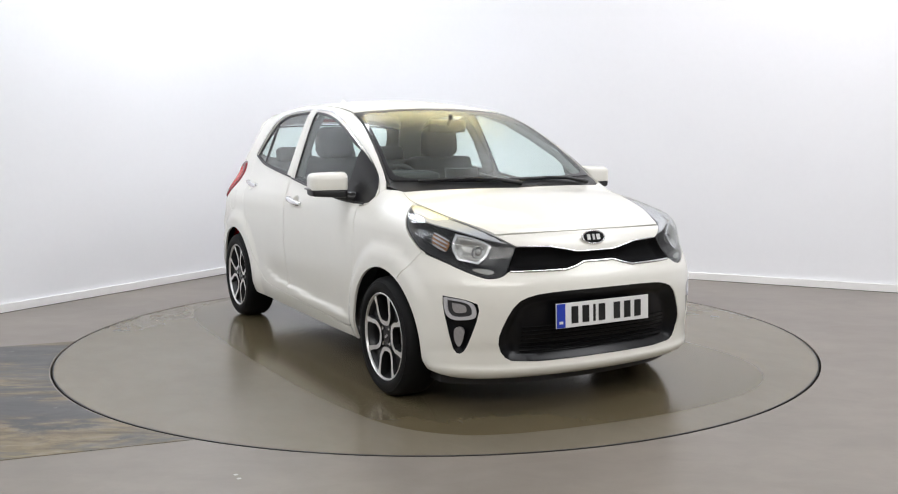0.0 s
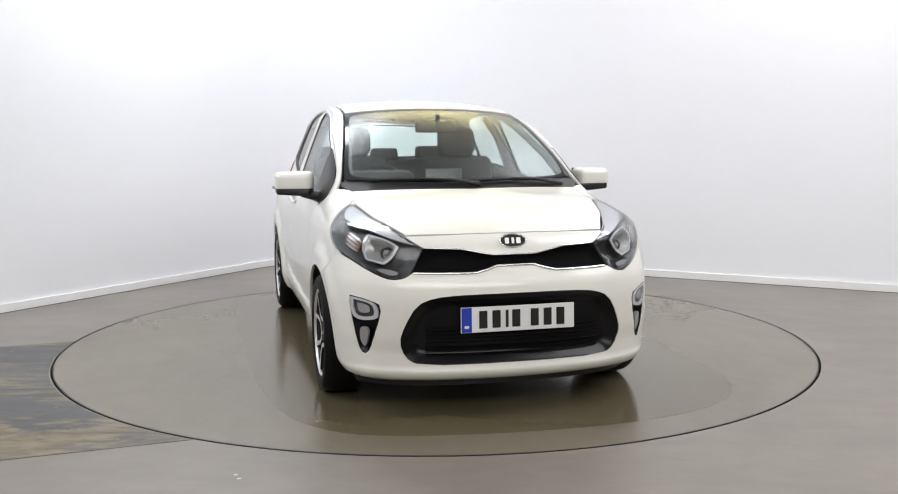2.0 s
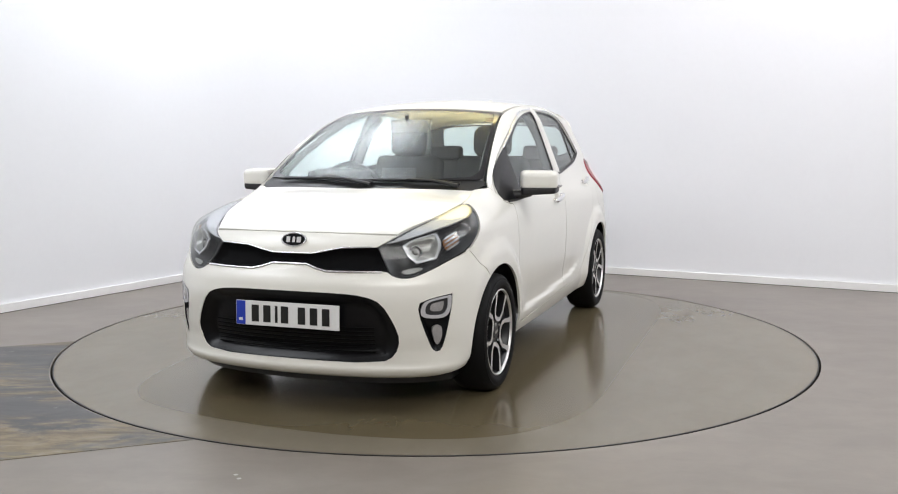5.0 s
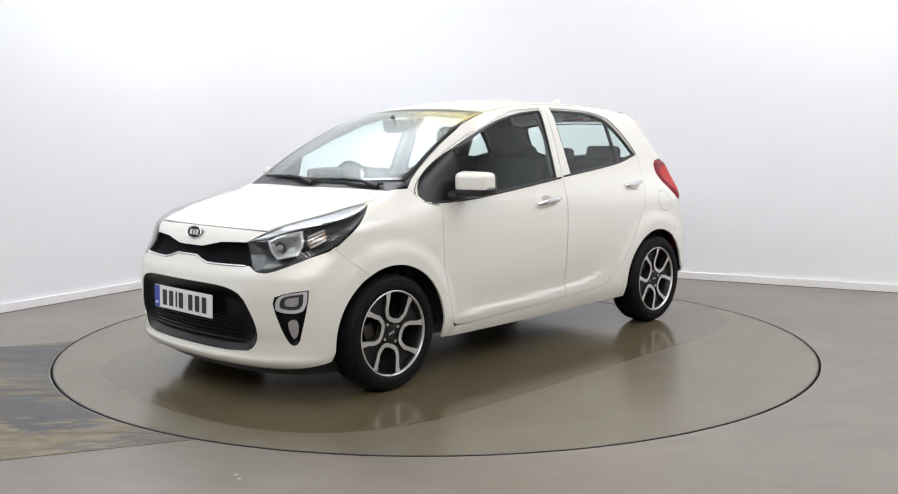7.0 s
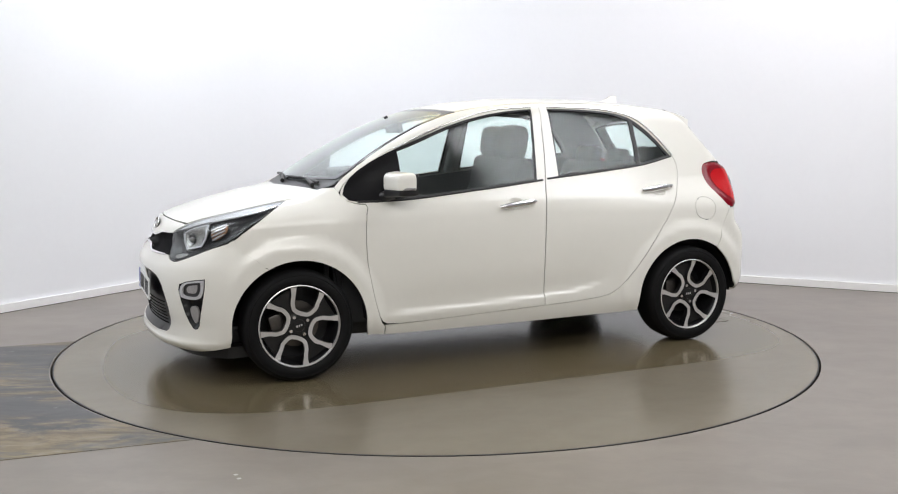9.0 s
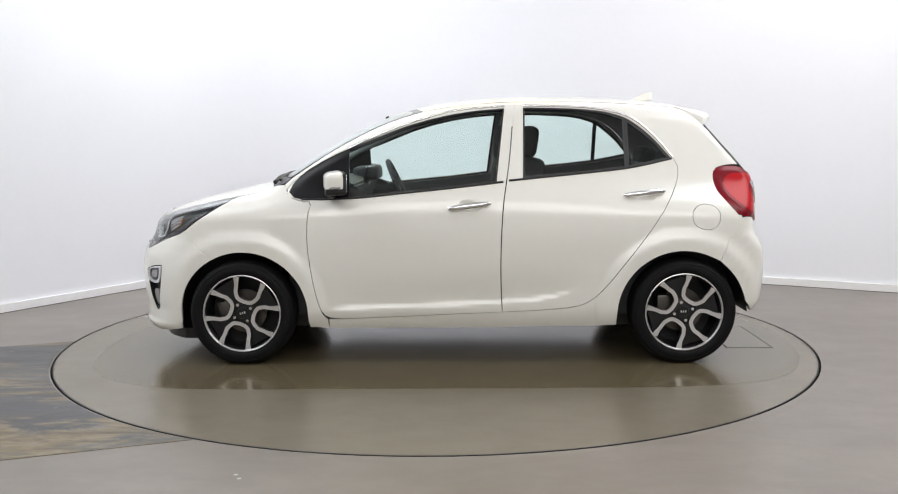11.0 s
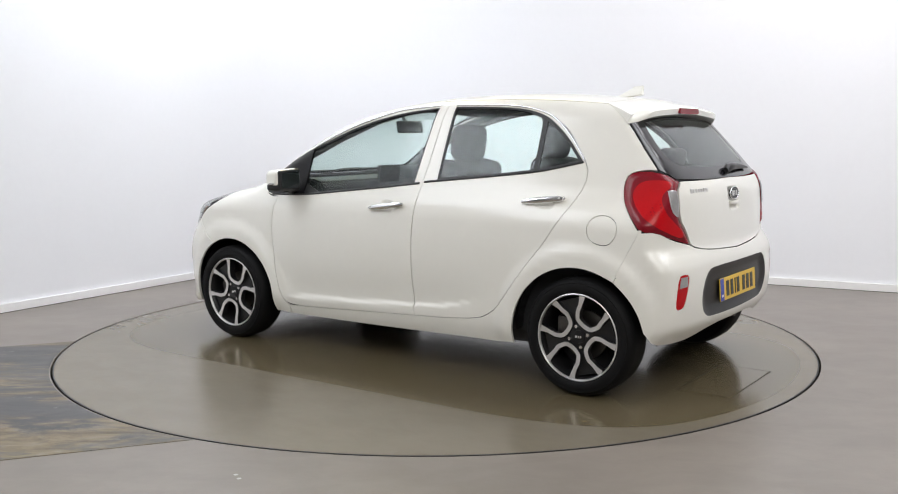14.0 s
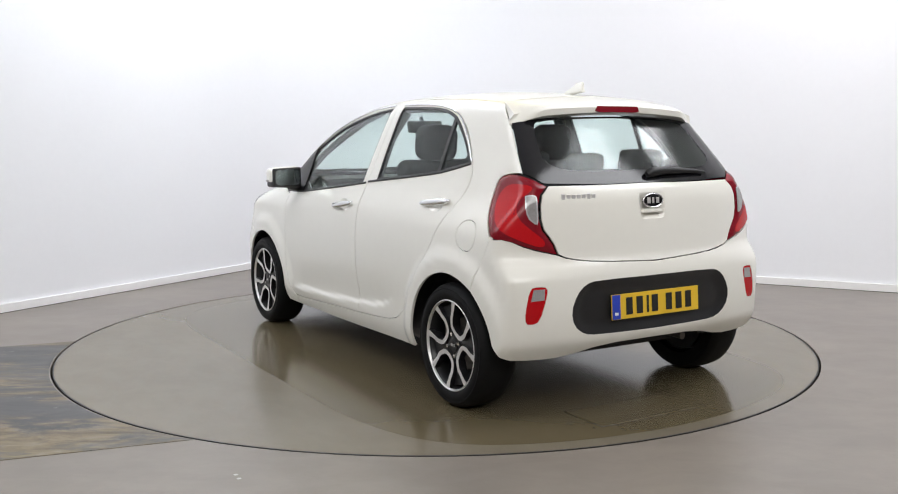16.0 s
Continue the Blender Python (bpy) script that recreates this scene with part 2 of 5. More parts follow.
def tidy(pts, n=2):
    """Rounds a closed outline; a point given twice stays a corner."""
    p = np.array(pts, float)
    for _ in range(n):
        q = np.roll(p, -1, 0)
        p = np.stack([0.75 * p + 0.25 * q, 0.25 * p + 0.75 * q], 1).reshape(-1, p.shape[1])
    keep = np.linalg.norm(p - np.roll(p, 1, 0), axis=1) > 1e-5
    return p[keep]


def dense(p, step_):
    out = []
    for a, b in zip(p, np.roll(p, -1, 0)):
        k = max(1, int(math.ceil(np.linalg.norm(b - a) / step_)))
        out += [a + (b - a) * i / k for i in range(k)]
    return np.array(out)


def turn_sign(p):
    return np.sign(np.sum(p[:, 0] * np.roll(p[:, 1], -1) - np.roll(p[:, 0], -1) * p[:, 1]))


def shrink(p, d):
    """Moves an outline inwards by d (outwards if below zero)."""
    a, b = np.roll(p, 1, 0), np.roll(p, -1, 0)
    t = b - a
    t /= np.maximum(np.linalg.norm(t, axis=1), 1e-9)[:, None]
    return p + turn_sign(p) * d * np.stack([-t[:, 1], t[:, 0]], 1)


def within(q, poly):
    x, y = q[:, 0], q[:, 1]
    c = np.zeros(len(q), bool)
    for (x0, y0), (x1, y1) in zip(poly, np.roll(poly, -1, 0)):
        if y0 != y1:
            c ^= ((y0 > y) != (y1 > y)) & (x < (x1 - x0) * (y - y0) / (y1 - y0) + x0)
    return c


def gap_to(q, poly):
    d = np.full(len(q), 9.0)
    for a, b in zip(poly, np.roll(poly, -1, 0)):
        ab = b - a
        s = np.clip(((q - a) @ ab) / max(ab @ ab, 1e-12), 0, 1)
        d = np.minimum(d, np.linalg.norm(q - a - s[:, None] * ab, axis=1))
    return d


def on_skin(pts):
    """Slides points to the skin along its slope."""
    p = np.array(pts, float)
    e = 0.004
    for _ in range(4):
        g = np.stack([inside(*(p + e * v).T) - inside(*(p - e * v).T) for v in np.eye(3)], 1) / (2 * e)
        p = p - g * (inside(*p.T) / np.maximum(np.sum(g * g, 1), 0.05))[:, None]
    return p


class Way:
    """How an outline is laid on the skin: along one direction, or inwards to an upright axis."""

    def __init__(self, d=None, axis=None):
        self.axis = axis
        if d:
            self.d = np.array(d, float) / np.linalg.norm(d)
            up = np.array([0, 0, 1.0]) if abs(self.d[2]) < 0.95 else np.array([1.0, 0, 0])
            self.e1 = np.cross(self.d, up)
            self.e1 /= np.linalg.norm(self.e1)
            self.e2 = np.cross(self.e1, self.d)

    def flat(self, p):
        p = np.atleast_2d(np.array(p, float))
        if self.axis is None:
            return np.stack([p @ self.e1, p @ self.e2], 1)
        return np.stack([np.arctan2(p[:, 1], np.sign(self.axis) * (p[:, 0] - self.axis)) * 0.85, p[:, 2]], 1)

    def lay(self, q):
        if self.axis is None:
            o = q[:, :1] * self.e1 + q[:, 1:] * self.e2 - 3.0 * self.d
            return meet(o, self.d, 3.3, 150)
        a = q[:, 0] / 0.85
        w = np.stack([np.sign(self.axis) * np.cos(a), np.sin(a), 0 * a], 1)
        o = np.stack([0 * a + self.axis, 0 * a, q[:, 1]], 1) + 1.5 * w
        return meet(o, -w, 1.5, 90)


def build_mesh(name, verts, faces, mats, index=None, normals=None, smooth=None):
    me = bpy.data.meshes.new(name)
    me.from_pydata([tuple(v) for v in verts], [], [tuple(int(i) for i in f) for f in faces])
    for m in (mats if isinstance(mats, (list, tuple)) else [mats]):
        me.materials.append(m)
    if index is not None:
        me.polygons.foreach_set("material_index", np.array(index, dtype=np.int32))
    if normals is not None:
        me.shade_smooth()
        me.normals_split_custom_set_from_vertices([tuple(v) for v in normals])
    elif smooth:
        me.shade_smooth()
        me.set_sharp_from_angle(angle=radians(smooth))
    me.update()
    return me


def join(name, me, parent, label=""):
    ob = new(name, me)
    ob.parent = parent
    return tagged(ob, label) if label else ob


def panel(name, pts, way, mat, parent, holes=(), lift=0.0, thick=0.012, grid=0.03, inset=0.0008, both=False, label="", rounds=2, back=None, holegap=0.0, parents=None):
    """A curved sheet cut from the skin by an outline, with real thickness. both: also its mirror image; parents: one for each."""
    outline = dense(shrink(tidy(way.flat(on_skin(pts)), rounds), inset), grid * 0.8)
    cuts = [dense(shrink(tidy(way.flat(on_skin(h)), rounds), -holegap), grid * 0.8) for h in holes]
    lo, hi = outline.min(0), outline.max(0)
    gx, gy = np.meshgrid(np.arange(lo[0] + grid / 2, hi[0], grid), np.arange(lo[1] + grid / 2, hi[1], grid))
    q = np.stack([gx.ravel(), gy.ravel()], 1)
    ok = within(q, outline)
    for c in cuts:
        ok &= ~within(q, c)
    q = q[ok]
    for c in [outline, *cuts]:
        q = q[gap_to(q, c) > grid * 0.4]
    every, edges, k = np.concatenate([outline, *cuts, q]), [], 0
    for c in [outline, *cuts]:
        edges += [(k + i, k + (i + 1) % len(c)) for i in range(len(c))]
        k += len(c)
    from mathutils.geometry import delaunay_2d_cdt
    v2, _, tri, *_ = delaunay_2d_cdt([Vector(p) for p in every], edges, [], 0, 1e-7)
    v2, tri = np.array([tuple(v) for v in v2]), np.array([f for f in tri if len(f) == 3])
    mid = v2[tri].mean(1)
    ok = within(mid, outline)
    for c in cuts:
        ok &= ~within(mid, c)
    tri = tri[ok]
    used = np.unique(tri)
    remap = np.full(len(v2), -1)
    remap[used] = np.arange(len(used))
    v2, tri = v2[used], remap[tri]
    p = way.lay(v2)
    n = normal(p)
    up = lift(v2, gap_to(v2, outline)) if callable(lift) else lift
    out = p + n * np.reshape(up, (-1, 1))
    face = np.cross(out[tri[:, 1]] - out[tri[:, 0]], out[tri[:, 2]] - out[tri[:, 0]])
    flip = np.sum(face * n[tri].mean(1), 1) < 0
    tri[flip] = tri[flip][:, ::-1]
    if callable(lift):
        nn = np.zeros_like(n)
        face = np.cross(out[tri[:, 1]] - out[tri[:, 0]], out[tri[:, 2]] - out[tri[:, 0]])
        for i in range(3):
            np.add.at(nn, tri[:, i], face)
        n = nn / np.maximum(np.linalg.norm(nn, axis=1), 1e-12)[:, None]
    N = len(out)
    seen = {}
    for f in tri:
        for a, b in ((f[0], f[1]), (f[1], f[2]), (f[2], f[0])):
            seen[(a, b)] = seen.get((a, b), 0) + 1
    rim = [(a, b) for (a, b) in seen if (b, a) not in seen]
    verts, norms = [*out, *(out - n * thick)], [*n, *(-n)]
    faces, index = [tuple(f) for f in tri] + [tuple(f[::-1] + N) for f in tri], [0] * len(tri) + [1] * len(tri)
    for a, b in rim:
        k = len(verts)
        w = np.cross(out[b] - out[a], n[a])
        w /= max(np.linalg.norm(w), 1e-9)
        verts += [out[a], out[b], out[b] - n[b] * thick, out[a] - n[a] * thick]
        norms += [w] * 4
        faces.append((k + 1, k, k + 3, k + 2))
        index.append(0)
    verts, norms = np.array(verts), np.array(norms)
    mats = [mat, back or mat]
    parents = parents or [parent, parent]
    made = [join(name, build_mesh(name, verts, faces, mats, index, norms), parents[0], label)]
    if both:
        s = np.array([1, -1, 1])
        made.append(join(name, build_mesh(name, verts * s, [f[::-1] for f in faces], mats, index, norms * s), parents[1], label))
    return made if both else made[0]


def whole(half):
    """The full outline of a part that is the same on both sides, from the half with y above zero, both ends on the middle line."""
    return list(half) + [(x, -y, z) for x, y, z in half[::-1]]


def arc(xc, zc, r, a0, a1, y=0.77, n=14):
    return [(xc + r * math.cos(radians(a0 + (a1 - a0) * i / n)), y, zc + r * math.sin(radians(a0 + (a1 - a0) * i / n))) for i in range(n + 1)]


def block(size, at=(0, 0, 0), turn=(0, 0, 0), bevel=0.01, seg=3, taper=None):
    """A bmesh box with rounded edges; taper scales its top in x and y."""
    bm = bmesh.new()
    bmesh.ops.create_cube(bm, size=1)
    for v in bm.verts:
        if taper and v.co.z > 0:
            v.co.x *= taper[0]
            v.co.y *= taper[1]
        v.co = Vector((v.co.x * size[0], v.co.y * size[1], v.co.z * size[2]))
    bmesh.ops.bevel(bm, geom=bm.edges[:], offset=bevel, segments=seg, profile=0.6, affect="EDGES")
    bmesh.ops.transform(bm, matrix=pose(*at, *turn), verts=bm.verts)
    return bm


def tube(points, radius, seg=10, ring=False):
    """A round bar along points."""
    bm = bmesh.new()
    P = [Vector(p) for p in points]
    rows = []
    for i, p in enumerate(P):
        a, b = P[i - 1] if (i or ring) else p, P[(i + 1) % len(P)] if (i + 1 < len(P) or ring) else p
        t = (b - a).normalized()
        u = t.cross(Vector((0, 0, 1)) if abs(t.z) < 0.9 else Vector((1, 0, 0))).normalized()
        w = t.cross(u)
        r = float(radius[i] if isinstance(radius, (list, tuple)) else radius)
        rows.append([bm.verts.new(p + r * (math.cos(6.2832 * k / seg) * u + math.sin(6.2832 * k / seg) * w)) for k in range(seg)])
    pairs = list(zip(rows, rows[1:])) + ([(rows[-1], rows[0])] if ring else [])
    for r0, r1 in pairs:
        for k in range(seg):
            bm.faces.new((r0[k], r0[(k + 1) % seg], r1[(k + 1) % seg], r1[k]))
    if not ring:
        bm.faces.new(rows[0][::-1])
        bm.faces.new(rows[-1])
    bmesh.ops.recalc_face_normals(bm, faces=bm.faces)
    return bm


def spun(profile, seg=64):
    """A body of revolution about the y axis from (radius, y) pairs."""
    bm = bmesh.new()
    rows = [[bm.verts.new((r * math.cos(6.283185 * k / seg), y, r * math.sin(6.283185 * k / seg))) for k in range(seg)] for r, y in profile]
    for r0, r1 in zip(rows, rows[1:]):
        for k in range(seg):
            bm.faces.new((r0[k], r0[(k + 1) % seg], r1[(k + 1) % seg], r1[k]))
    bmesh.ops.recalc_face_normals(bm, faces=bm.faces)
    return bm


def prism(outline, a, b, axis=1):
    """A flat outline (two coordinates) pushed out from a to b along an axis."""
    bm = bmesh.new()
    put = {0: lambda p, w: (w, p[0], p[1]), 1: lambda p, w: (p[0], w, p[1]), 2: lambda p, w: (p[0], p[1], w)}[axis]
    r0, r1 = [bm.verts.new(put(p, a)) for p in outline], [bm.verts.new(put(p, b)) for p in outline]
    bm.faces.new(r0)
    bm.faces.new(r1[::-1])
    for i in range(len(outline)):
        j = (i + 1) % len(outline)
        bm.faces.new((r0[i], r1[i], r1[j], r0[j]))
    bmesh.ops.recalc_face_normals(bm, faces=bm.faces)
    return bm


# ---- the car: x forward, y to its left, z up, origin under the middle of the wheelbase ----
car = tagged(new("car"), "glossy white five-door hatchback parked on the turntable", "car")
SIDE, HIGH, FRONT, REAR = Way((0, -0.92, -0.39)), Way((0, 0, -1)), Way(axis=0.9), Way(axis=-0.9)
BACK, SCREEN, CHEEK, TAILC = Way((1, 0, 0)), Way((-0.6, 0, -0.8)), Way((-0.75, -0.62, -0.25)), Way((0.72, -0.69, -0.05))
XF, XR, ZA, RA = 1.178, -1.175, 0.27, 0.347

belt_front = [(0.806, 0.74, 0.880), (0.827, 0.76, 0.811), (0.833, 0.77, 0.651), (0.812, 0.78, 0.492), (0.786, 0.78, 0.363), (0.756, 0.77, 0.275), (0.70, 0.75, 0.247)]
door_low = [(0.469, 0.753, 0.254), (0.129, 0.759, 0.270), (-0.213, 0.762, 0.284), (-0.213, 0.762, 0.284)]
door_b = [(-0.204, 0.771, 0.498), (-0.207, 0.779, 0.681), (-0.218, 0.762, 0.861), (-0.239, 0.715, 0.991), (-0.259, 0.663, 0.128 + 1), (-0.273, 0.601, 1.279), (-0.288, 0.535, 1.400), (-0.288, 0.535, 1.400)]
door_top = [(0.0, 0.535, 1.385), (0.25, 0.575, 1.318), (0.52, 0.60, 1.207), (0.65, 0.61, 1.146), (0.80, 0.625, 1.062), (0.90, 0.645, 0.985), (0.945, 0.675, 0.925)]
sail = [(0.93, 0.71, 0.897), (0.86, 0.725, 0.880)]
rear_top = [(-0.6, 0.534, 1.392), (-0.76, 0.538, 1.377), (-0.905, 0.551, 1.340), (-1.035, 0.583, 1.255), (-1.139, 0.625, 1.118)]
rear_back = [(-1.174, 0.651, 1.043), (-1.144, 0.697, 0.939), (-1.05, 0.767, 0.782), (-0.90, 0.796, 0.587), (-0.769, 0.788, 0.420), (-0.693, 0.771, 0.345), (-0.616, 0.765, 0.310)]
rear_low = [(-0.417, 0.763, 0.293), (-0.213, 0.762, 0.284), (-0.213, 0.762, 0.284)]


def twice(p):
    return [p, p]


# body side: A-pillar, roof rail, rear quarter and sill in one pressing
side = (twice((0.955, 0.645, 0.955)) + [(0.90, 0.622, 1.02), (0.70, 0.582, 1.152), (0.50, 0.545, 1.25), (0.35, 0.52, 1.315)] + twice((0.215, 0.508, 1.362))
        + [(0.0, 0.497, 1.40), (-0.3, 0.497, 1.42), (-0.7, 0.497, 1.415), (-1.0, 0.488, 1.40)] + twice((-1.19, 0.48, 1.384))
        + [(-1.322, 0.545, 1.282), (-1.41, 0.58, 1.175)] + twice((-1.50, 0.609, 1.068)) + [(-1.43, 0.622, 1.067), (-1.367, 0.633, 1.05), (-1.352, 0.648, 1.003)]
        + [(-1.366, 0.682, 0.937), (-1.393, 0.71, 0.895), (-1.438, 0.740, 0.840)] + twice((-1.478, 0.747, 0.788)) + [(-1.425, 0.765, 0.687)] + twice((-1.372, 0.78, 0.560))
        + arc(XR, ZA, RA, 124, 2)[1:] + twice((-0.826, 0.74, 0.222)) + [(-0.6, 0.735, 0.205), (0.0, 0.73, 0.197), (0.5, 0.73, 0.194)] + twice((0.722, 0.73, 0.194))
        + twice((0.722, 0.75, 0.243)) + door_low[:3] + rear_low[:1] + rear_back[::-1] + rear_top[::-1] + [(-0.288, 0.535, 1.400)] + door_top[:6] + twice((0.945, 0.672, 0.930)))
flap = [(-1.298 + 0.076 * math.cos(a), 0.755, 0.794 + 0.076 * math.sin(a)) for a in np.linspace(0, 2 * np.pi, 25)[:-1]]
sides = panel("body_side", side, SIDE, PAINT, car, holes=[flap], both=True, back=LINER, rounds=1, inset=0.0006)
panel("fuel_flap", flap, SIDE, PAINT, car, both=True, inset=0.003)

fender = (twice((0.955, 0.645, 0.951)) + twice((1.04, 0.60, 0.953)) + [(1.12, 0.607, 0.931)] + twice((1.205, 0.628, 0.905)) + [(1.29, 0.703, 0.857), (1.385, 0.742, 0.795)]
          + twice((1.50, 0.735, 0.716)) + [(1.436, 0.766, 0.649)] + twice((1.335, 0.774, 0.578)) + arc(XF, ZA, RA, 62, 184)[1:] + twice((0.822, 0.74, 0.208))
          + twice((0.727, 0.73, 0.194)) + twice((0.727, 0.75, 0.243)) + belt_front[::-1][1:] + [(0.86, 0.725, 0.874), (0.93, 0.70, 0.893)])
panel("front_wing", fender, Way((0, -0.82, -0.57)), PAINT, car, both=True, back=BLACK, rounds=1, inset=0.0006)

# inner flanges behind the joints of wing, bonnet and bumpers
for fl in ([(1.53, 0.735, 0.735), (1.50, 0.75, 0.66), (1.385, 0.775, 0.575), (1.31, 0.775, 0.605), (1.42, 0.76, 0.69)],
           [(-1.50, 0.74, 0.80), (-1.44, 0.76, 0.80), (-1.34, 0.78, 0.60), (-1.41, 0.775, 0.575), (-1.45, 0.765, 0.66)],
           [(-0.315, 0.53, 1.408), (-0.262, 0.53, 1.408), (-0.245, 0.60, 1.28), (-0.30, 0.60, 1.28)],
           [(0.97, 0.64, 0.955), (1.03, 0.580, 0.957), (1.12, 0.588, 0.935), (1.21, 0.598, 0.912), (1.215, 0.635, 0.902), (1.12, 0.628, 0.925), (1.03, 0.622, 0.95)]):
    panel("joint_flange", fl, Way((-0.1, -0.75, -0.65)), PAINT, car, both=True, lift=-0.004, thick=0.006, rounds=1, inset=0)

# doors with their windows and handles
front_glass = [(0.615, 0.735, 0.907), (0.13, 0.73, 0.954)] + twice((-0.176, 0.715, 0.990)) + twice((-0.223, 0.555, 1.374)) + [(-0.01, 0.565, 1.354), (0.247, 0.591, 1.291), (0.51, 0.622, 1.183)] + twice((0.617, 0.61, 1.135))
front_open = ([(0.932, 0.705, 0.906), (0.80, 0.73, 0.887), (0.60, 0.735, 0.900), (0.13, 0.73, 0.946)] + twice((-0.185, 0.715, 0.982)) + twice((-0.233, 0.55, 1.384))
              + [(-0.01, 0.56, 1.366), (0.25, 0.585, 1.303), (0.52, 0.61, 1.192), (0.64, 0.61, 1.134), (0.798, 0.628, 1.054), (0.893, 0.652, 0.980)])
sail_out = [(0.932, 0.705, 0.908), (0.80, 0.73, 0.889)] + twice((0.612, 0.735, 0.902)) + twice((0.612, 0.61, 1.142)) + [(0.798, 0.628, 1.053), (0.893, 0.652, 0.979)]
rear_open = twice((-0.325, 0.705, 1.000)) + [(-0.67, 0.684, 1.030), (-0.90, 0.662, 1.055)] + twice((-1.132, 0.63, 1.103)) + [(-1.03, 0.59, 1.222), (-0.92, 0.565, 1.312), (-0.85, 0.556, 1.342), (-0.76, 0.548, 1.364), (-0.6, 0.545, 1.379)] + twice((-0.335, 0.545, 1.385))
rear_glass = twice((-0.335, 0.705, 1.011)) + [(-0.67, 0.684, 1.039)] + twice((-0.878, 0.662, 1.063)) + twice((-0.878, 0.562, 1.312)) + [(-0.762, 0.554, 1.353), (-0.6, 0.551, 1.369)] + twice((-0.344, 0.553, 1.376))
quarter_glass = twice((-0.903, 0.662, 1.066)) + twice((-1.108, 0.631, 1.108)) + [(-1.022, 0.60, 1.208)] + twice((-0.903, 0.57, 1.300))


def oval(x, z, a, b, tilt):
    return [(x + a * math.cos(k) + tilt * b * math.sin(k), 0.76, z + b * math.sin(k) + tilt * a * math.cos(k)) for k in np.linspace(0, 2 * np.pi, 21)[:-1]]


def dish(q, edge):
    return -0.020 * step(0.0, 0.032, edge)


def handle(door, x0, z0, x1, z1, sign):
    mid = np.array([(x0 + x1) / 2, 0, (z0 + z1) / 2])
    y = float(meet([(mid[0], 1.4, mid[2])], [(0, -1, 0)])[0][1])
    yaw = math.degrees(math.atan2(float(meet([(x0, 1.4, z0)], [(0, -1, 0)])[0][1] - meet([(x1, 1.4, z1)], [(0, -1, 0)])[0][1]), x0 - x1))
    slope = -math.degrees(math.atan2(z0 - z1, x0 - x1))
    m = Matrix.Translation((mid[0], sign * (y + 0.021), mid[2])) @ pose(0, 0, 0, 0, slope, sign * yaw)
    run = [(0.113 * k, sign * (0.004 - 0.012 * abs(k) ** 3), 0.0) for k in np.linspace(-1, 1, 13)]
    bar = tube(run, [0.007 + 0.0095 * (1 - abs(k) ** 2.6) ** 0.6 for k in np.linspace(-1, 1, 13)], 12)
    for v in bar.verts:
        v.co.y = v.co.y * 0.75
    bmesh.ops.transform(bar, matrix=m, verts=bar.verts)
    part("handle", bar, CHROME, door, "chrome door handle", smooth=60)
    for e in (-0.088, 0.088):
        part("handle_foot", block((0.034, 0.03, 0.022), (mid[0] + e, sign * (y + 0.004), mid[2] - e * math.tan(radians(slope))), (0, slope, 0), 0.008, 2), CHROME, door, smooth=50)


cups = [oval(-0.04, 0.858, 0.060, 0.036, 0.1), oval(-0.975, 0.921, 0.060, 0.036, 0.08)]
front_doors = panel("front_door", door_top + sail + belt_front + door_low + door_b, SIDE, PAINT, car, grid=0.017, holes=[front_open, cups[0]], both=True, back=LINER, rounds=1, inset=0.0028)
rear_doors = panel("rear_door", [(-0.288, 0.535, 1.400)] * 2 + rear_top + rear_back + rear_low + door_b[:-2], SIDE, PAINT, car, grid=0.017, holes=[rear_open, cups[1]], both=True, back=LINER, rounds=1, inset=0.0028)
panel("handle_recess", cups[0], SIDE, PAINT, None, both=True, lift=dish, grid=0.012, inset=0, parents=front_doors)
panel("handle_recess", cups[1], SIDE, PAINT, None, both=True, lift=dish, grid=0.012, inset=0, parents=rear_doors)
panel("window_frame", front_open, SIDE, BLACK, None, holes=[front_glass, [tuple(p) for p in sail_out]], both=True, lift=-0.003, inset=-0.001, parents=front_doors, rounds=1)
panel("mirror_corner", sail_out, SIDE, SATIN, None, both=True, lift=0.003, inset=-0.007, parents=front_doors, rounds=1)
panel("window", front_glass, SIDE, GLASS, None, both=True, lift=-0.006, thick=0.004, inset=-0.003, parents=front_doors, rounds=1, grid=0.05)
panel("window_frame", rear_open, SIDE, BLACK, None, holes=[rear_glass, quarter_glass], both=True, lift=-0.003, inset=-0.001, parents=rear_doors, rounds=1)
panel("window", rear_glass, SIDE, GLASS, None, both=True, lift=-0.006, thick=0.004, inset=-0.003, parents=rear_doors, rounds=1, grid=0.05)
panel("quarter_window", quarter_glass, SIDE, GLASS, None, both=True, lift=-0.006, thick=0.004, inset=-0.003, parents=rear_doors, rounds=1, grid=0.05)
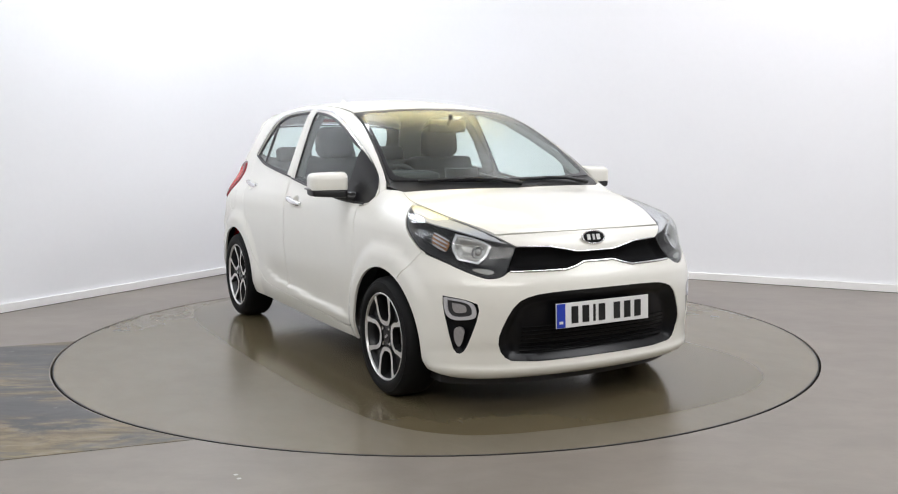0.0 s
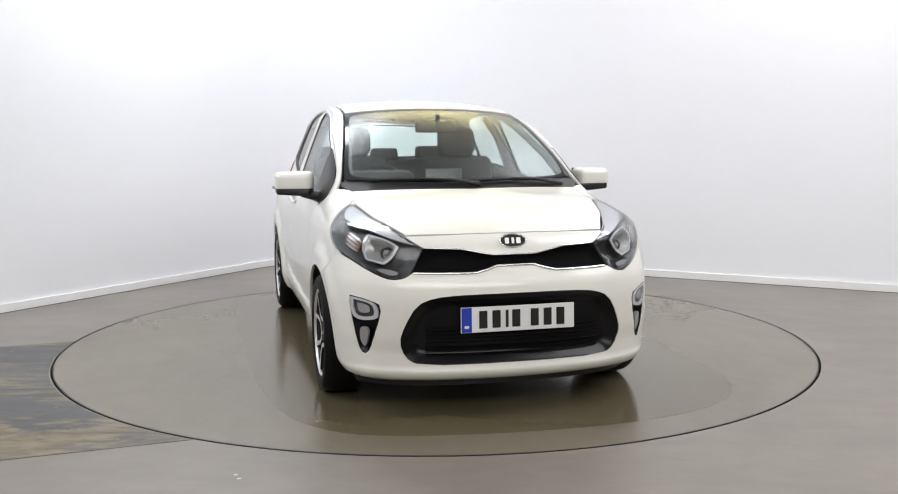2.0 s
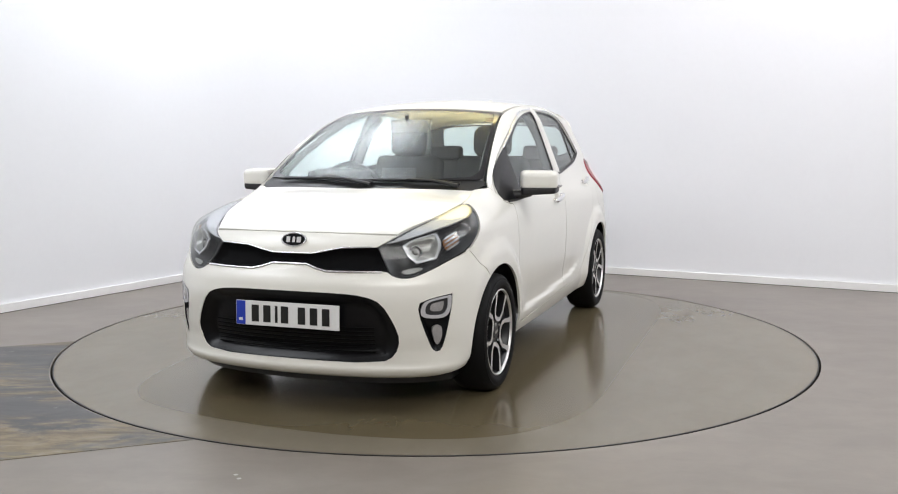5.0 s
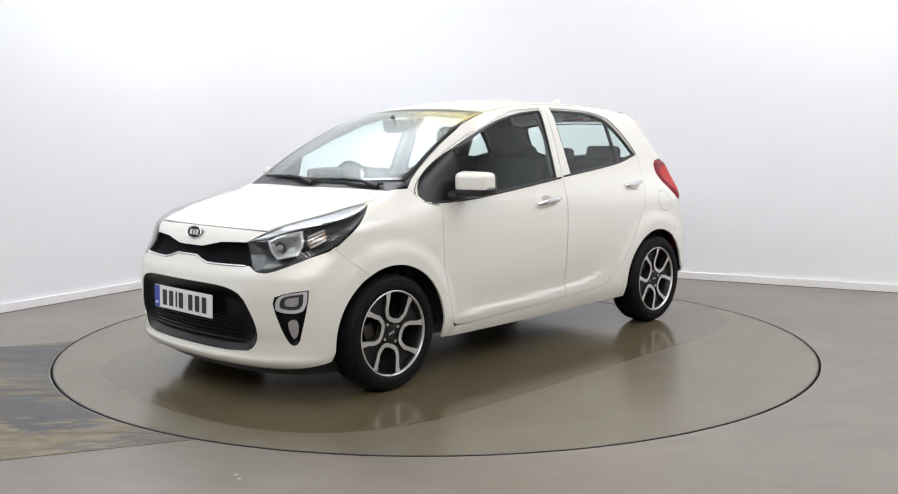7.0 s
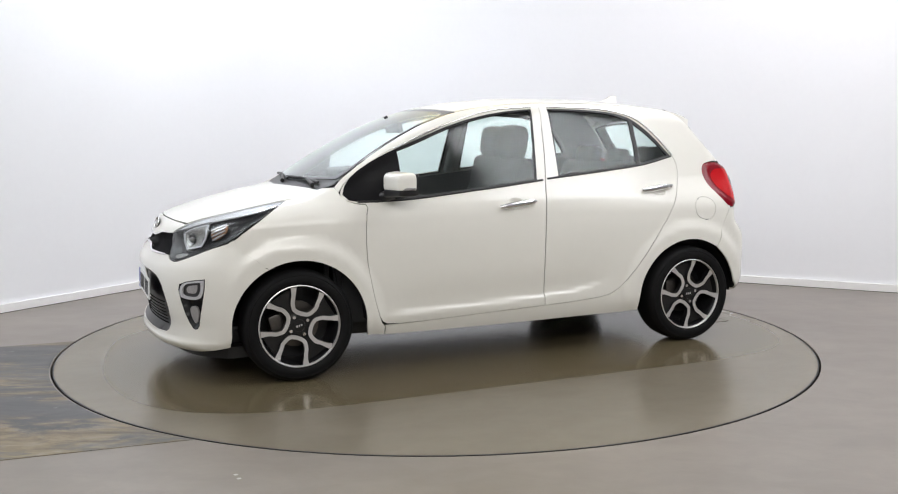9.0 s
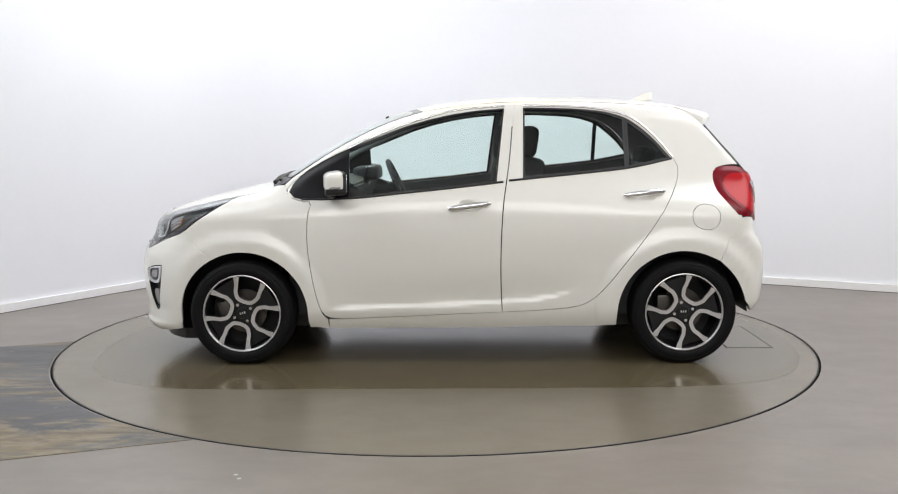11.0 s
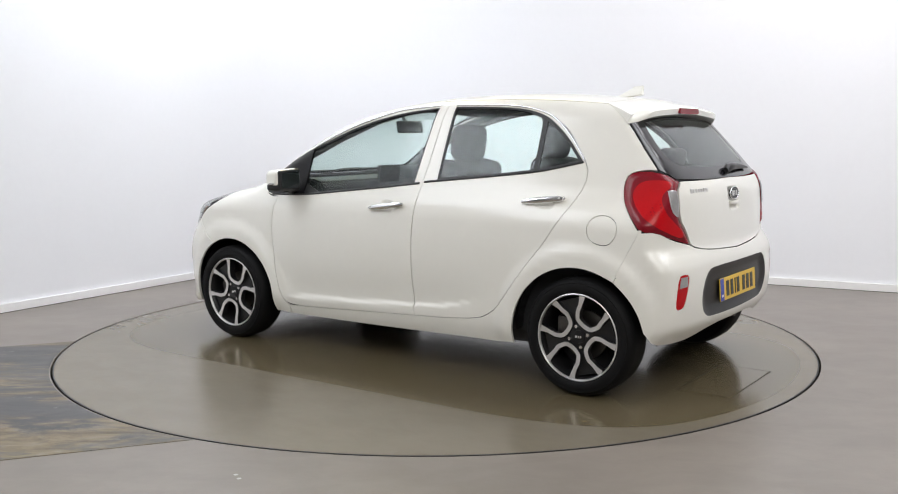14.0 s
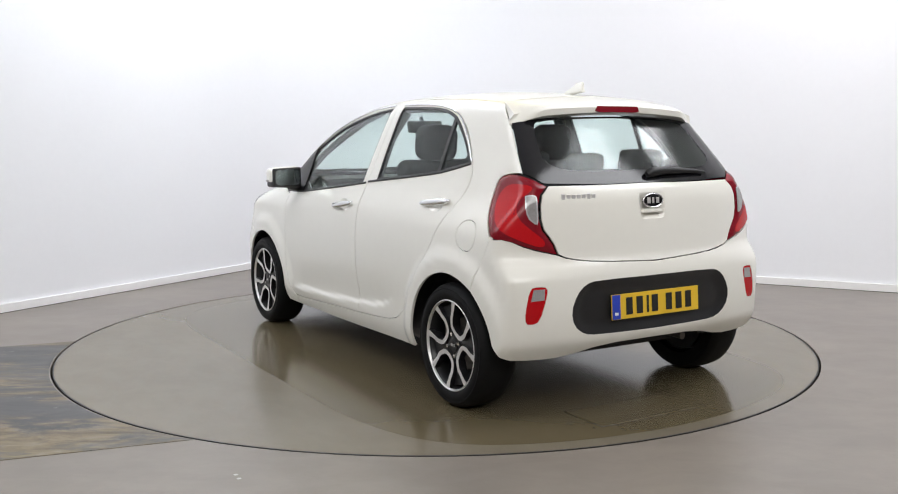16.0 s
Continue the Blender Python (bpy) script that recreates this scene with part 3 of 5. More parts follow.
for s, (df, dr) in zip((1, -1), zip(front_doors, rear_doors)):
    handle(df, 0.081, 0.844, -0.156, 0.872, s)
    handle(dr, -0.857, 0.909, -1.091, 0.932, s)
    # bright strip over the windows and dark belt moulding under them
    for d, run, m, nm in ((df, [(0.62, 0.603, 1.150), (0.52, 0.607, 1.200), (0.25, 0.585, 1.311), (0.0, 0.555, 1.375), (-0.235, 0.545, 1.392)], CHROME, "window_strip"),
                          (dr, [(-0.335, 0.542, 1.392), (-0.6, 0.542, 1.386), (-0.76, 0.545, 1.371), (-0.91, 0.56, 1.331), (-1.033, 0.59, 1.238), (-1.14, 0.627, 1.108)], CHROME, "window_strip"),
                          (df, [(0.86, 0.72, 0.889), (0.60, 0.735, 0.897), (0.13, 0.73, 0.943), (-0.22, 0.716, 0.981)], BLACK, "belt_moulding"),
                          (dr, [(-0.25, 0.71, 0.986), (-0.67, 0.684, 1.027), (-0.90, 0.662, 1.052), (-1.135, 0.63, 1.100)], BLACK, "belt_moulding")):
        c = np.array(run)
        u = np.linspace(0, len(run) - 1, 24)
        c = np.stack([curve(*[(i, v) for i, v in enumerate(c[:, k])])(u) for k in range(3)], 1)
        c = SIDE.lay(SIDE.flat(c))
        c = c + normal(c) * (0.003 if m is CHROME else 0.001)
        c[:, 1] *= s
        part(nm, tube([tuple(p) for p in c], 0.0055 if m is CHROME else 0.006, 8), m, d, smooth=60)

# bonnet, nose panel, bumper
bonnet = whole([(1.727, 0.0, 0.80), (1.722, 0.15, 0.80), (1.708, 0.30, 0.80)] + twice((1.674, 0.462, 0.796)) + [(1.54, 0.519, 0.835), (1.45, 0.558, 0.857), (1.32, 0.586, 0.887)]
               + [(1.205, 0.607, 0.91), (1.12, 0.601, 0.931)] + twice((1.035, 0.595, 0.955)) + [(1.06, 0.47, 0.965), (1.10, 0.25, 0.963), (1.127, 0.0, 0.963)])
panel("bonnet", bonnet, HIGH, PAINT, car, back=BLACK, rounds=1)
grille_top = [(1.79, 0.0, 0.711), (1.79, 0.10, 0.711), (1.783, 0.155, 0.722), (1.768, 0.235, 0.738)]
nose = whole(grille_top + twice((1.744, 0.392, 0.744)) + twice((1.680, 0.463, 0.790)) + [(1.711, 0.30, 0.796), (1.724, 0.15, 0.797), (1.729, 0.0, 0.797)])
panel("nose_panel", nose, FRONT, PAINT, car, rounds=1, back=BLACK, grid=0.02)
grille_low = [(1.813, 0.0, 0.668), (1.812, 0.085, 0.668), (1.822, 0.135, 0.652), (1.824, 0.185, 0.641), (1.80, 0.33, 0.641)]
mouth = whole([(1.867, 0.0, 0.552), (1.85, 0.25, 0.550), (1.833, 0.37, 0.540), (1.813, 0.442, 0.510), (1.793, 0.492, 0.42), (1.779, 0.515, 0.345), (1.779, 0.493, 0.275), (1.785, 0.43, 0.240), (1.844, 0.0, 0.243)])
fog = twice((1.740, 0.592, 0.508)) + [(1.705, 0.640, 0.528)] + twice((1.635, 0.708, 0.540)) + [(1.636, 0.707, 0.49), (1.660, 0.686, 0.35), (1.668, 0.670, 0.288), (1.690, 0.642, 0.282), (1.714, 0.622, 0.33), (1.747, 0.584, 0.47)]
fog_r = [(x, -y, z) for x, y, z in fog][::-1]
half = (grille_low + twice((1.777, 0.455, 0.644)) + [(1.772, 0.485, 0.620), (1.757, 0.53, 0.612), (1.735, 0.567, 0.618), (1.67, 0.637, 0.653), (1.60, 0.688, 0.686)] + twice((1.50, 0.735, 0.716))
        + [(1.436, 0.766, 0.649)] + twice((1.335, 0.774, 0.578)) + arc(XF, ZA, RA, 62, -6)[1:] + twice((1.523, 0.72, 0.198)) + [(1.62, 0.665, 0.192), (1.70, 0.55, 0.190), (1.76, 0.35, 0.186), (1.785, 0.0, 0.186)])
panel("front_bumper", whole(half), FRONT, PAINT, car, holes=[mouth, fog, fog_r], rounds=1, back=BLACK, grid=0.022)
panel("grille_surround", mouth, FRONT, SATIN, car, lift=lambda q, e: -0.004 - 0.045 * step(0.0, 0.05, e), inset=-0.001, thick=0.006, grid=0.02, label="gloss black lower grille surround")
for k in range(7):
    z = 0.285 + 0.018 * k
    run = [(float(NOSE(z)) - 0.030 - 0.25 * y * y - 0.9 * abs(y) ** 6, y, z) for y in np.linspace(-0.40, 0.40, 15)]
    part("grille_bar", tube(run, 0.003, 6), MESH, car)
upper = whole([(1.79, 0.0, 0.709), (1.79, 0.10, 0.709), (1.783, 0.155, 0.720), (1.768, 0.235, 0.736)] + twice((1.744, 0.392, 0.742)) + twice((1.775, 0.452, 0.648)) + [(1.80, 0.33, 0.643), (1.824, 0.185, 0.643), (1.822, 0.135, 0.654), (1.812, 0.085, 0.670), (1.813, 0.0, 0.670)])
panel("upper_grille", upper, FRONT, MESH, car, lift=lambda q, e: -0.006 - 0.022 * step(0.0, 0.02, e), inset=-0.003, grid=0.018, label="black mesh upper grille")
for nm, line, r, dz in (("grille_strip", grille_low + [(1.777, 0.45, 0.643)], 0.0065, -0.003), ("grille_strip", grille_top + [(1.745, 0.39, 0.744)], 0.0038, 0.0)):
    c = np.array(line)
    c = np.concatenate([(c * (1, -1, 1))[::-1], c[1:]])
    c = FRONT.lay(FRONT.flat(dense(c, 0.02)[:-int(math.ceil(np.linalg.norm(c[0] - c[-1]) / 0.02))]))
    c = c + normal(c) * 0.002
    c[:, 2] += dz
    part(nm, tube([tuple(p) for p in c], r, 8), CHROME, car, "chrome strip along the grille", smooth=60)
lip = [(1.745 - 0.25 * y * y - 1.3 * abs(y) ** 6, y) for y in np.linspace(-0.66, 0.66, 31)] + [(1.40, 0.66), (1.40, -0.66)]
part("front_lip", prism(lip, 0.125, 0.182, 2), BLACK, car, "black plastic lip under the bumper", smooth=40)

# fog lamps in their dark recesses
for s in (1, -1):
    pocket = panel("fog_recess", [(x, s * y, z) for x, y, z in fog], FRONT, SATIN, car, lift=lambda q, e: -0.002 - 0.030 * step(0.0, 0.022, e), inset=-0.001, grid=0.012, thick=0.006, rounds=1)
    lamp = [(1.732, 0.603, 0.508), (1.705, 0.637, 0.524), (1.640, 0.702, 0.534), (1.638, 0.702, 0.535), (1.640, 0.702, 0.475), (1.662, 0.683, 0.432), (1.735, 0.600, 0.440), (1.740, 0.594, 0.47)]
    lamp = [(x, s * y, z) for x, y, z in lamp]
    core = np.array(lamp).mean(0)
    small = [tuple(core + (np.array(p) - core) * 0.74) for p in lamp]
    panel("fog_lamp_ring", lamp, FRONT, LAMPTRIM, pocket, holes=[small], lift=0.0015, thick=0.010, inset=0, grid=0.012)
    panel("fog_lamp", small, FRONT, BEZEL, pocket, lift=-0.006, thick=0.010, inset=-0.001, grid=0.012)
    tiny = [tuple(core + (np.array(p) - core) * 0.44) for p in lamp]
    panel("fog_lens", tiny, FRONT, GREYLENS, pocket, lift=-0.003, thick=0.006, inset=0, grid=0.012)
    low = [(1.705, 0.634, 0.40), (1.672, 0.672, 0.405), (1.668, 0.674, 0.345), (1.680, 0.655, 0.305), (1.695, 0.642, 0.335)]
    panel("daytime_lamp", [(x, s * y, z) for x, y, z in low], FRONT, GREYLENS, pocket, lift=-0.008, thick=0.012, inset=0, grid=0.012)

# headlamps: bezel bowl, reflectors, bulbs and a clear lens
HL = ([(1.215, 0.612, 0.908), (1.32, 0.589, 0.886), (1.45, 0.561, 0.856), (1.54, 0.522, 0.834), (1.677, 0.467, 0.791)] + twice((1.742, 0.398, 0.747)) + [(1.752, 0.425, 0.70), (1.763, 0.452, 0.655), (1.773, 0.476, 0.624), (1.762, 0.515, 0.615)]
      + [(1.735, 0.565, 0.620), (1.67, 0.636, 0.656), (1.60, 0.687, 0.690), (1.50, 0.732, 0.722), (1.385, 0.738, 0.80), (1.29, 0.700, 0.859)] + twice((1.208, 0.630, 0.906)))
for s in (1, -1):
    W = Way((-0.75, -0.62 * s, -0.25))
    out = [(x, s * y, z) for x, y, z in HL]
    lampo = panel("headlamp", out, W, LAMPGREY, car, lift=lambda q, e: -0.004 - 0.034 * step(0.0, 0.05, e), thick=0.006, inset=0.001, grid=0.02, rounds=1, label="halogen headlamp with chrome reflectors")
    panel("lens", out, W, LENS, lampo, lift=0.001, thick=0.003, inset=0.0015, grid=0.03, rounds=1)
    top = [(1.735, 0.405, 0.754), (1.674, 0.463, 0.793), (1.55, 0.523, 0.834), (1.409, 0.567, 0.868), (1.311, 0.600, 0.888), (1.22, 0.625, 0.903), (1.233, 0.646, 0.898), (1.314, 0.676, 0.872), (1.388, 0.682, 0.854), (1.481, 0.648, 0.838), (1.581, 0.592, 0.815), (1.663, 0.528, 0.786), (1.71, 0.462, 0.768)]
    panel("chrome_wedge", [(x, s * y, z) for x, y, z in top], W, LAMPTRIM, lampo, lift=-0.006, thick=0.006, inset=0, grid=0.02, rounds=1)
    bowl = twice((1.706, 0.500, 0.752)) + [(1.667, 0.533, 0.781)] + twice((1.588, 0.612, 0.803)) + [(1.606, 0.648, 0.742)] + twice((1.638, 0.635, 0.692)) + twice((1.700, 0.566, 0.677)) + [(1.712, 0.525, 0.706)]
    panel("reflector", [(x, s * y, z) for x, y, z in bowl], W, REFLECTOR, lampo, lift=lambda q, e: -0.010 - 0.026 * step(0.004, 0.045, e), thick=0.004, inset=0, grid=0.009, rounds=1)
    panel("reflector_rim", [(x, s * y, z) for x, y, z in bowl], W, LAMPTRIM, lampo, holes=[[tuple(np.mean(bowl, 0) * (1, s, 1) + (np.array(p) - np.mean(bowl, 0)) * (0.86, 0.86 * s, 0.86)) for p in bowl]], lift=-0.008, thick=0.005, inset=0, grid=0.012, rounds=1)
    foot = [(1.752, 0.500, 0.650), (1.697, 0.583, 0.661), (1.694, 0.597, 0.650), (1.746, 0.535, 0.628)]
    panel("side_lamp", [(x, s * y, z) for x, y, z in foot], W, REFLECTOR, lampo, lift=-0.008, thick=0.006, inset=0, grid=0.012)
    turn = [(1.520, 0.680, 0.815), (1.520, 0.703, 0.797), (1.537, 0.713, 0.752), (1.590, 0.676, 0.718), (1.602, 0.660, 0.746), (1.591, 0.651, 0.783)]
    panel("indicator_bowl", [(x, s * y, z) for x, y, z in turn], W, AMBER, lampo, lift=-0.020, thick=0.006, inset=0, grid=0.012)
    bulb = np.array([1.675, s * 0.545, 0.72])
    bulb = W.lay(W.flat([bulb]))[0]
    ring_c = bulb - normal(bulb[None])[0] * 0.030
    q = Matrix.Translation(tuple(ring_c)) @ Vector(tuple(normal(bulb[None])[0])).to_track_quat("Z", "Y").to_matrix().to_4x4()
    part("bulb_shield", tube([tuple(q @ Vector((0.026 * math.cos(a), 0.026 * math.sin(a), 0.004))) for a in np.linspace(0, 2 * np.pi, 25)[:-1]], 0.0045, 6, ring=True), BEZEL, lampo, smooth=60)
    part("bulb", block((0.04, 0.026, 0.026), tuple(bulb - normal(bulb[None])[0] * 0.035), (0, -20, s * 39), 0.012, 3), GREYLENS, lampo, smooth=60)
    for k in range(4):
        u0, u1 = 0.08 + 0.24 * k, 0.20 + 0.24 * k
        la, lb, ra, rb = (np.array(v) for v in ((1.594, 0.650, 0.785), (1.594, 0.676, 0.716), (1.516, 0.682, 0.818), (1.540, 0.714, 0.748)))
        fin = [la + (lb - la) * u0, ra + (rb - ra) * u0, ra + (rb - ra) * u1, la + (lb - la) * u1]
        panel("reflector_fin", [(x, s * y, z) for x, y, z in fin], W, LAMPTRIM, lampo, lift=-0.010, thick=0.010, inset=0, grid=0.02, rounds=1)

# windscreen, scuttle and roof
wsl = [(1.045, 0.0, 0.995), (1.035, 0.2, 0.995), (1.00, 0.38, 1.0)] + twice((0.935, 0.600, 1.0)) + [(0.90, 0.613, 1.02), (0.70, 0.573, 1.155), (0.50, 0.537, 1.25), (0.35, 0.512, 1.318)] + twice((0.218, 0.500, 1.363)) + [(0.262, 0.30, 1.38), (0.285, 0.0, 1.386)]
clear = [(1.030, 0.0, 1.004), (1.02, 0.2, 1.004), (0.985, 0.38, 1.01)] + [(0.93, 0.555, 1.012), (0.87, 0.582, 1.042), (0.70, 0.552, 1.152), (0.50, 0.517, 1.252), (0.35, 0.492, 1.322), (0.262, 0.465, 1.355)] + [(0.300, 0.30, 1.37), (0.318, 0.0, 1.374)]
panel("windscreen_edge", whole(wsl), SCREEN, GLOSS, car, holes=[whole(clear)], lift=-0.001, thick=0.004, rounds=1)
panel("windscreen", whole(clear), SCREEN, SCREENGLASS, car, lift=-0.001, thick=0.004, inset=-0.0005, rounds=1, grid=0.05, label="clear laminated windscreen")
scuttle = whole([(1.122, 0.0, 0.963), (1.095, 0.25, 0.963), (1.055, 0.47, 0.965)] + twice((1.03, 0.592, 0.955)) + twice((0.95, 0.630, 0.975)) + twice((0.93, 0.610, 0.995)) + [(1.00, 0.385, 1.0), (1.035, 0.2, 0.99), (1.047, 0.0, 0.99)])
panel("scuttle", scuttle, SCREEN, BLACK, car, lift=-0.006, rounds=1, inset=-0.002, label="black plastic scuttle below the windscreen")
roof = whole([(0.280, 0.0, 1.389), (0.257, 0.3, 1.382)] + twice((0.214, 0.495, 1.365)) + [(0.0, 0.492, 1.40), (-0.3, 0.492, 1.42), (-0.7, 0.492, 1.415), (-1.0, 0.484, 1.40)] + twice((-1.19, 0.476, 1.386)) + [(-1.20, 0.25, 1.41), (-1.20, 0.0, 1.42)])
panel("roof", roof, HIGH, PAINT, car, rounds=1, back=LINER, thick=0.02)

# wipers
for x0, y0, x1, y1 in ((1.005, 0.52, 1.045, 0.0), (1.058, 0.06, 0.985, -0.49)):
    c = np.array([(x0 + (x1 - x0) * k, y0 + (y1 - y0) * k, 1.0) for k in np.linspace(0, 1, 12)])
    c = SCREEN.lay(SCREEN.flat(np.c_[c[:, :2], [float(TOP(x) - CROWN(x) * y * y) for x, y in c[:, :2]]]))
    c = c + normal(c) * 0.008
    blade = part("wiper", tube([tuple(p) for p in c], 0.008, 6), BLACK, car, "black wiper at rest", smooth=60)
    part("wiper_arm", tube([tuple(c[0] + (0.03, 0, -0.012)), tuple(c[3] + (0.014, 0, 0.004)), tuple(c[6] + (0.004, 0, 0.006))], [0.012, 0.008, 0.005], 8), BLACK, blade, smooth=60)

# tail: lamps, tailgate, glass, spoiler, bumper
TL = ([(-1.353, 0.648, 1.003), (-1.368, 0.633, 1.05), (-1.43, 0.622, 1.066), (-1.53, 0.590, 1.050)] + twice((-1.574, 0.533, 1.013)) + [(-1.578, 0.583, 0.968), (-1.592, 0.587, 0.845), (-1.61, 0.535, 0.780)] + twice((-1.617, 0.513, 0.726))
      + [(-1.58, 0.628, 0.754), (-1.535, 0.712, 0.790), (-1.480, 0.745, 0.792), (-1.438, 0.740, 0.842), (-1.393, 0.71, 0.895), (-1.366, 0.682, 0.937)])
for s in (1, -1):
    W = Way((0.72, -0.69 * s, -0.05))
    tl = panel("tail_lamp", [(x, s * y, z) for x, y, z in TL], W, DEEPRED, car, lift=lambda q, e: -0.004 + 0.010 * step(0.0, 0.022, e), thick=0.02, inset=0.001, grid=0.011, rounds=1, label="red wraparound tail lamp")
    glow = ([(-1.44, 0.650, 1.022), (-1.520, 0.612, 1.016), (-1.560, 0.585, 1.000), (-1.535, 0.665, 0.955), (-1.550, 0.672, 0.880), (-1.585, 0.622, 0.830), (-1.606, 0.565, 0.785), (-1.600, 0.575, 0.752)]
            + [(-1.555, 0.672, 0.790), (-1.515, 0.725, 0.825), (-1.475, 0.730, 0.865), (-1.425, 0.705, 0.925), (-1.405, 0.672, 0.98)])
    panel("brake_lens", [(x, s * y, z) for x, y, z in glow], W, REDLENS, tl, lift=0.0068, thick=0.003, inset=0, grid=0.015)
    rev = twice((-1.558, 0.632, 0.972)) + [(-1.575, 0.604, 0.976), (-1.582, 0.594, 0.966)] + [(-1.593, 0.596, 0.872), (-1.593, 0.601, 0.852)] + twice((-1.581, 0.632, 0.877)) + [(-1.574, 0.645, 0.909)]
    panel("reversing_lamp", [(x, s * y, z) for x, y, z in rev], W, GREYLENS, tl, lift=0.0105, thick=0.006, inset=0.004, grid=0.012, rounds=1)
    panel("lamp_frame", [(x, s * y, z) for x, y, z in rev], W, LAMPTRIM, tl, lift=0.0088, thick=0.004, inset=-0.001, grid=0.012, rounds=1)
gate = whole([(-1.69, 0.0, 0.681), (-1.66, 0.32, 0.689), (-1.63, 0.46, 0.705)] + twice((-1.62, 0.505, 0.727)) + [(-1.61, 0.528, 0.780), (-1.592, 0.578, 0.847), (-1.58, 0.575, 0.966)] + twice((-1.574, 0.527, 1.013)) + [(-1.62, 0.25, 1.019), (-1.62, 0.0, 1.019)])
cup = whole([(-1.64, 0.0, 0.978), (-1.64, 0.078, 0.976), (-1.64, 0.082, 0.97), (-1.65, 0.072, 0.87), (-1.65, 0.06, 0.856), (-1.65, 0.0, 0.855)])
tailgate = panel("tailgate", gate, BACK, PAINT, car, holes=[cup], rounds=1, back=LINER, grid=0.025)
panel("latch_recess", cup, BACK, PAINT, tailgate, lift=lambda q, e: -0.022 * step(0.0, 0.03, e) * (q[:, 1] < 2), inset=0, grid=0.012)
gl = [(-1.62, 0.0, 1.023), (-1.62, 0.25, 1.024)] + twice((-1.565, 0.545, 1.026)) + twice((-1.495, 0.603, 1.068)) + [(-1.41, 0.575, 1.175)] + twice((-1.322, 0.541, 1.282)) + [(-1.34, 0.44, 1.307), (-1.355, 0.2, 1.316), (-1.355, 0.0, 1.317)]
cl = [(-1.569, 0.0, 1.074), (-1.565, 0.25, 1.075), (-1.545, 0.42, 1.082), (-1.505, 0.495, 1.12), (-1.44, 0.482, 1.19), (-1.37, 0.455, 1.275), (-1.35, 0.42, 1.296), (-1.355, 0.2, 1.304), (-1.355, 0.0, 1.307)]
rg = panel("rear_window", whole(gl), BACK, GLOSS, car, holes=[whole(cl)], lift=-0.002, thick=0.005, rounds=1, label="rear window with a black edge")
panel("rear_glass", whole(cl), BACK, GLASS, rg, lift=-0.002, thick=0.004, inset=-0.0005, rounds=1, grid=0.05)
part("rear_wiper", tube([(-1.600, -0.005, 1.050), (-1.602, -0.035, 1.062), (-1.598, -0.10, 1.068), (-1.590, -0.25, 1.063), (-1.582, -0.38, 1.054)], [0.014, 0.022, 0.020, 0.013, 0.006], 10), BLACK, car, "black rear wiper", smooth=60)

rows = []
for y in np.linspace(-0.545, 0.545, 45):
    a = abs(y)
    e = step(0.40, 0.545, a)
    yy = 0.48 * y / 0.545 if a > 0 else 0.0
    zr = float(TOP(-1.195) - CROWN(-1.195) * yy * yy) - 0.004
    y, yy = y * 1.012, yy * 1.014
    rows.append([(-1.188, yy, zr + 0.003), (-1.26, yy + (y - yy) * 0.35, zr - 0.012 - 0.012 * e), (-1.33, yy + (y - yy) * 0.7, zr - 0.026 - 0.030 * e), (-1.385 + 0.055 * e + 0.05 * a * a, y, zr - 0.042 - 0.045 * e),
                 (-1.400 + 0.065 * e + 0.05 * a * a, y, zr - 0.052 - 0.045 * e), (-1.395 + 0.06 * e + 0.05 * a * a, y, zr - 0.078 - 0.026 * e), (-1.345 + 0.02 * e, y * 0.995, zr - 0.090 - 0.008 * e), (-1.30, y * 0.97, zr - 0.085)])
sv = [p for r in rows for p in r]
K = len(rows[0])
sf = [(i * K + j, (i + 1) * K + j, (i + 1) * K + j + 1, i * K + j + 1) for i in range(len(rows) - 1) for j in range(K - 1)] + [tuple(range(K))[::-1], tuple((len(rows) - 1) * K + j for j in range(K))]
spoiler = join("spoiler", build_mesh("spoiler", sv, sf, PAINT, smooth=50), car)
brake = [(-0.130, 1.340), (-0.118, 1.362), (0.118, 1.362), (0.130, 1.340), (0.11, 1.334), (-0.11, 1.334)]
part("brake_lamp", prism([(y, z - 0.002) for y, z in brake], -1.4065, -1.36, 0), DEEPRED, spoiler, "dark red high brake lamp")

panel_r = whole([(-1.689, 0.0, 0.609), (-1.688, 0.34, 0.609), (-1.686, 0.40, 0.597), (-1.684, 0.445, 0.555), (-1.682, 0.474, 0.484), (-1.682, 0.455, 0.415), (-1.683, 0.40, 0.375), (-1.686, 0.33, 0.366), (-1.686, 0.0, 0.364)])
refl = [(-1.622, 0.660, 0.592), (-1.635, 0.628, 0.599), (-1.650, 0.583, 0.595), (-1.652, 0.589, 0.55), (-1.640, 0.618, 0.452), (-1.628, 0.65, 0.440), (-1.615, 0.678, 0.446), (-1.616, 0.680, 0.494)]
refl_r = [(x, -y, z) for x, y, z in refl][::-1]
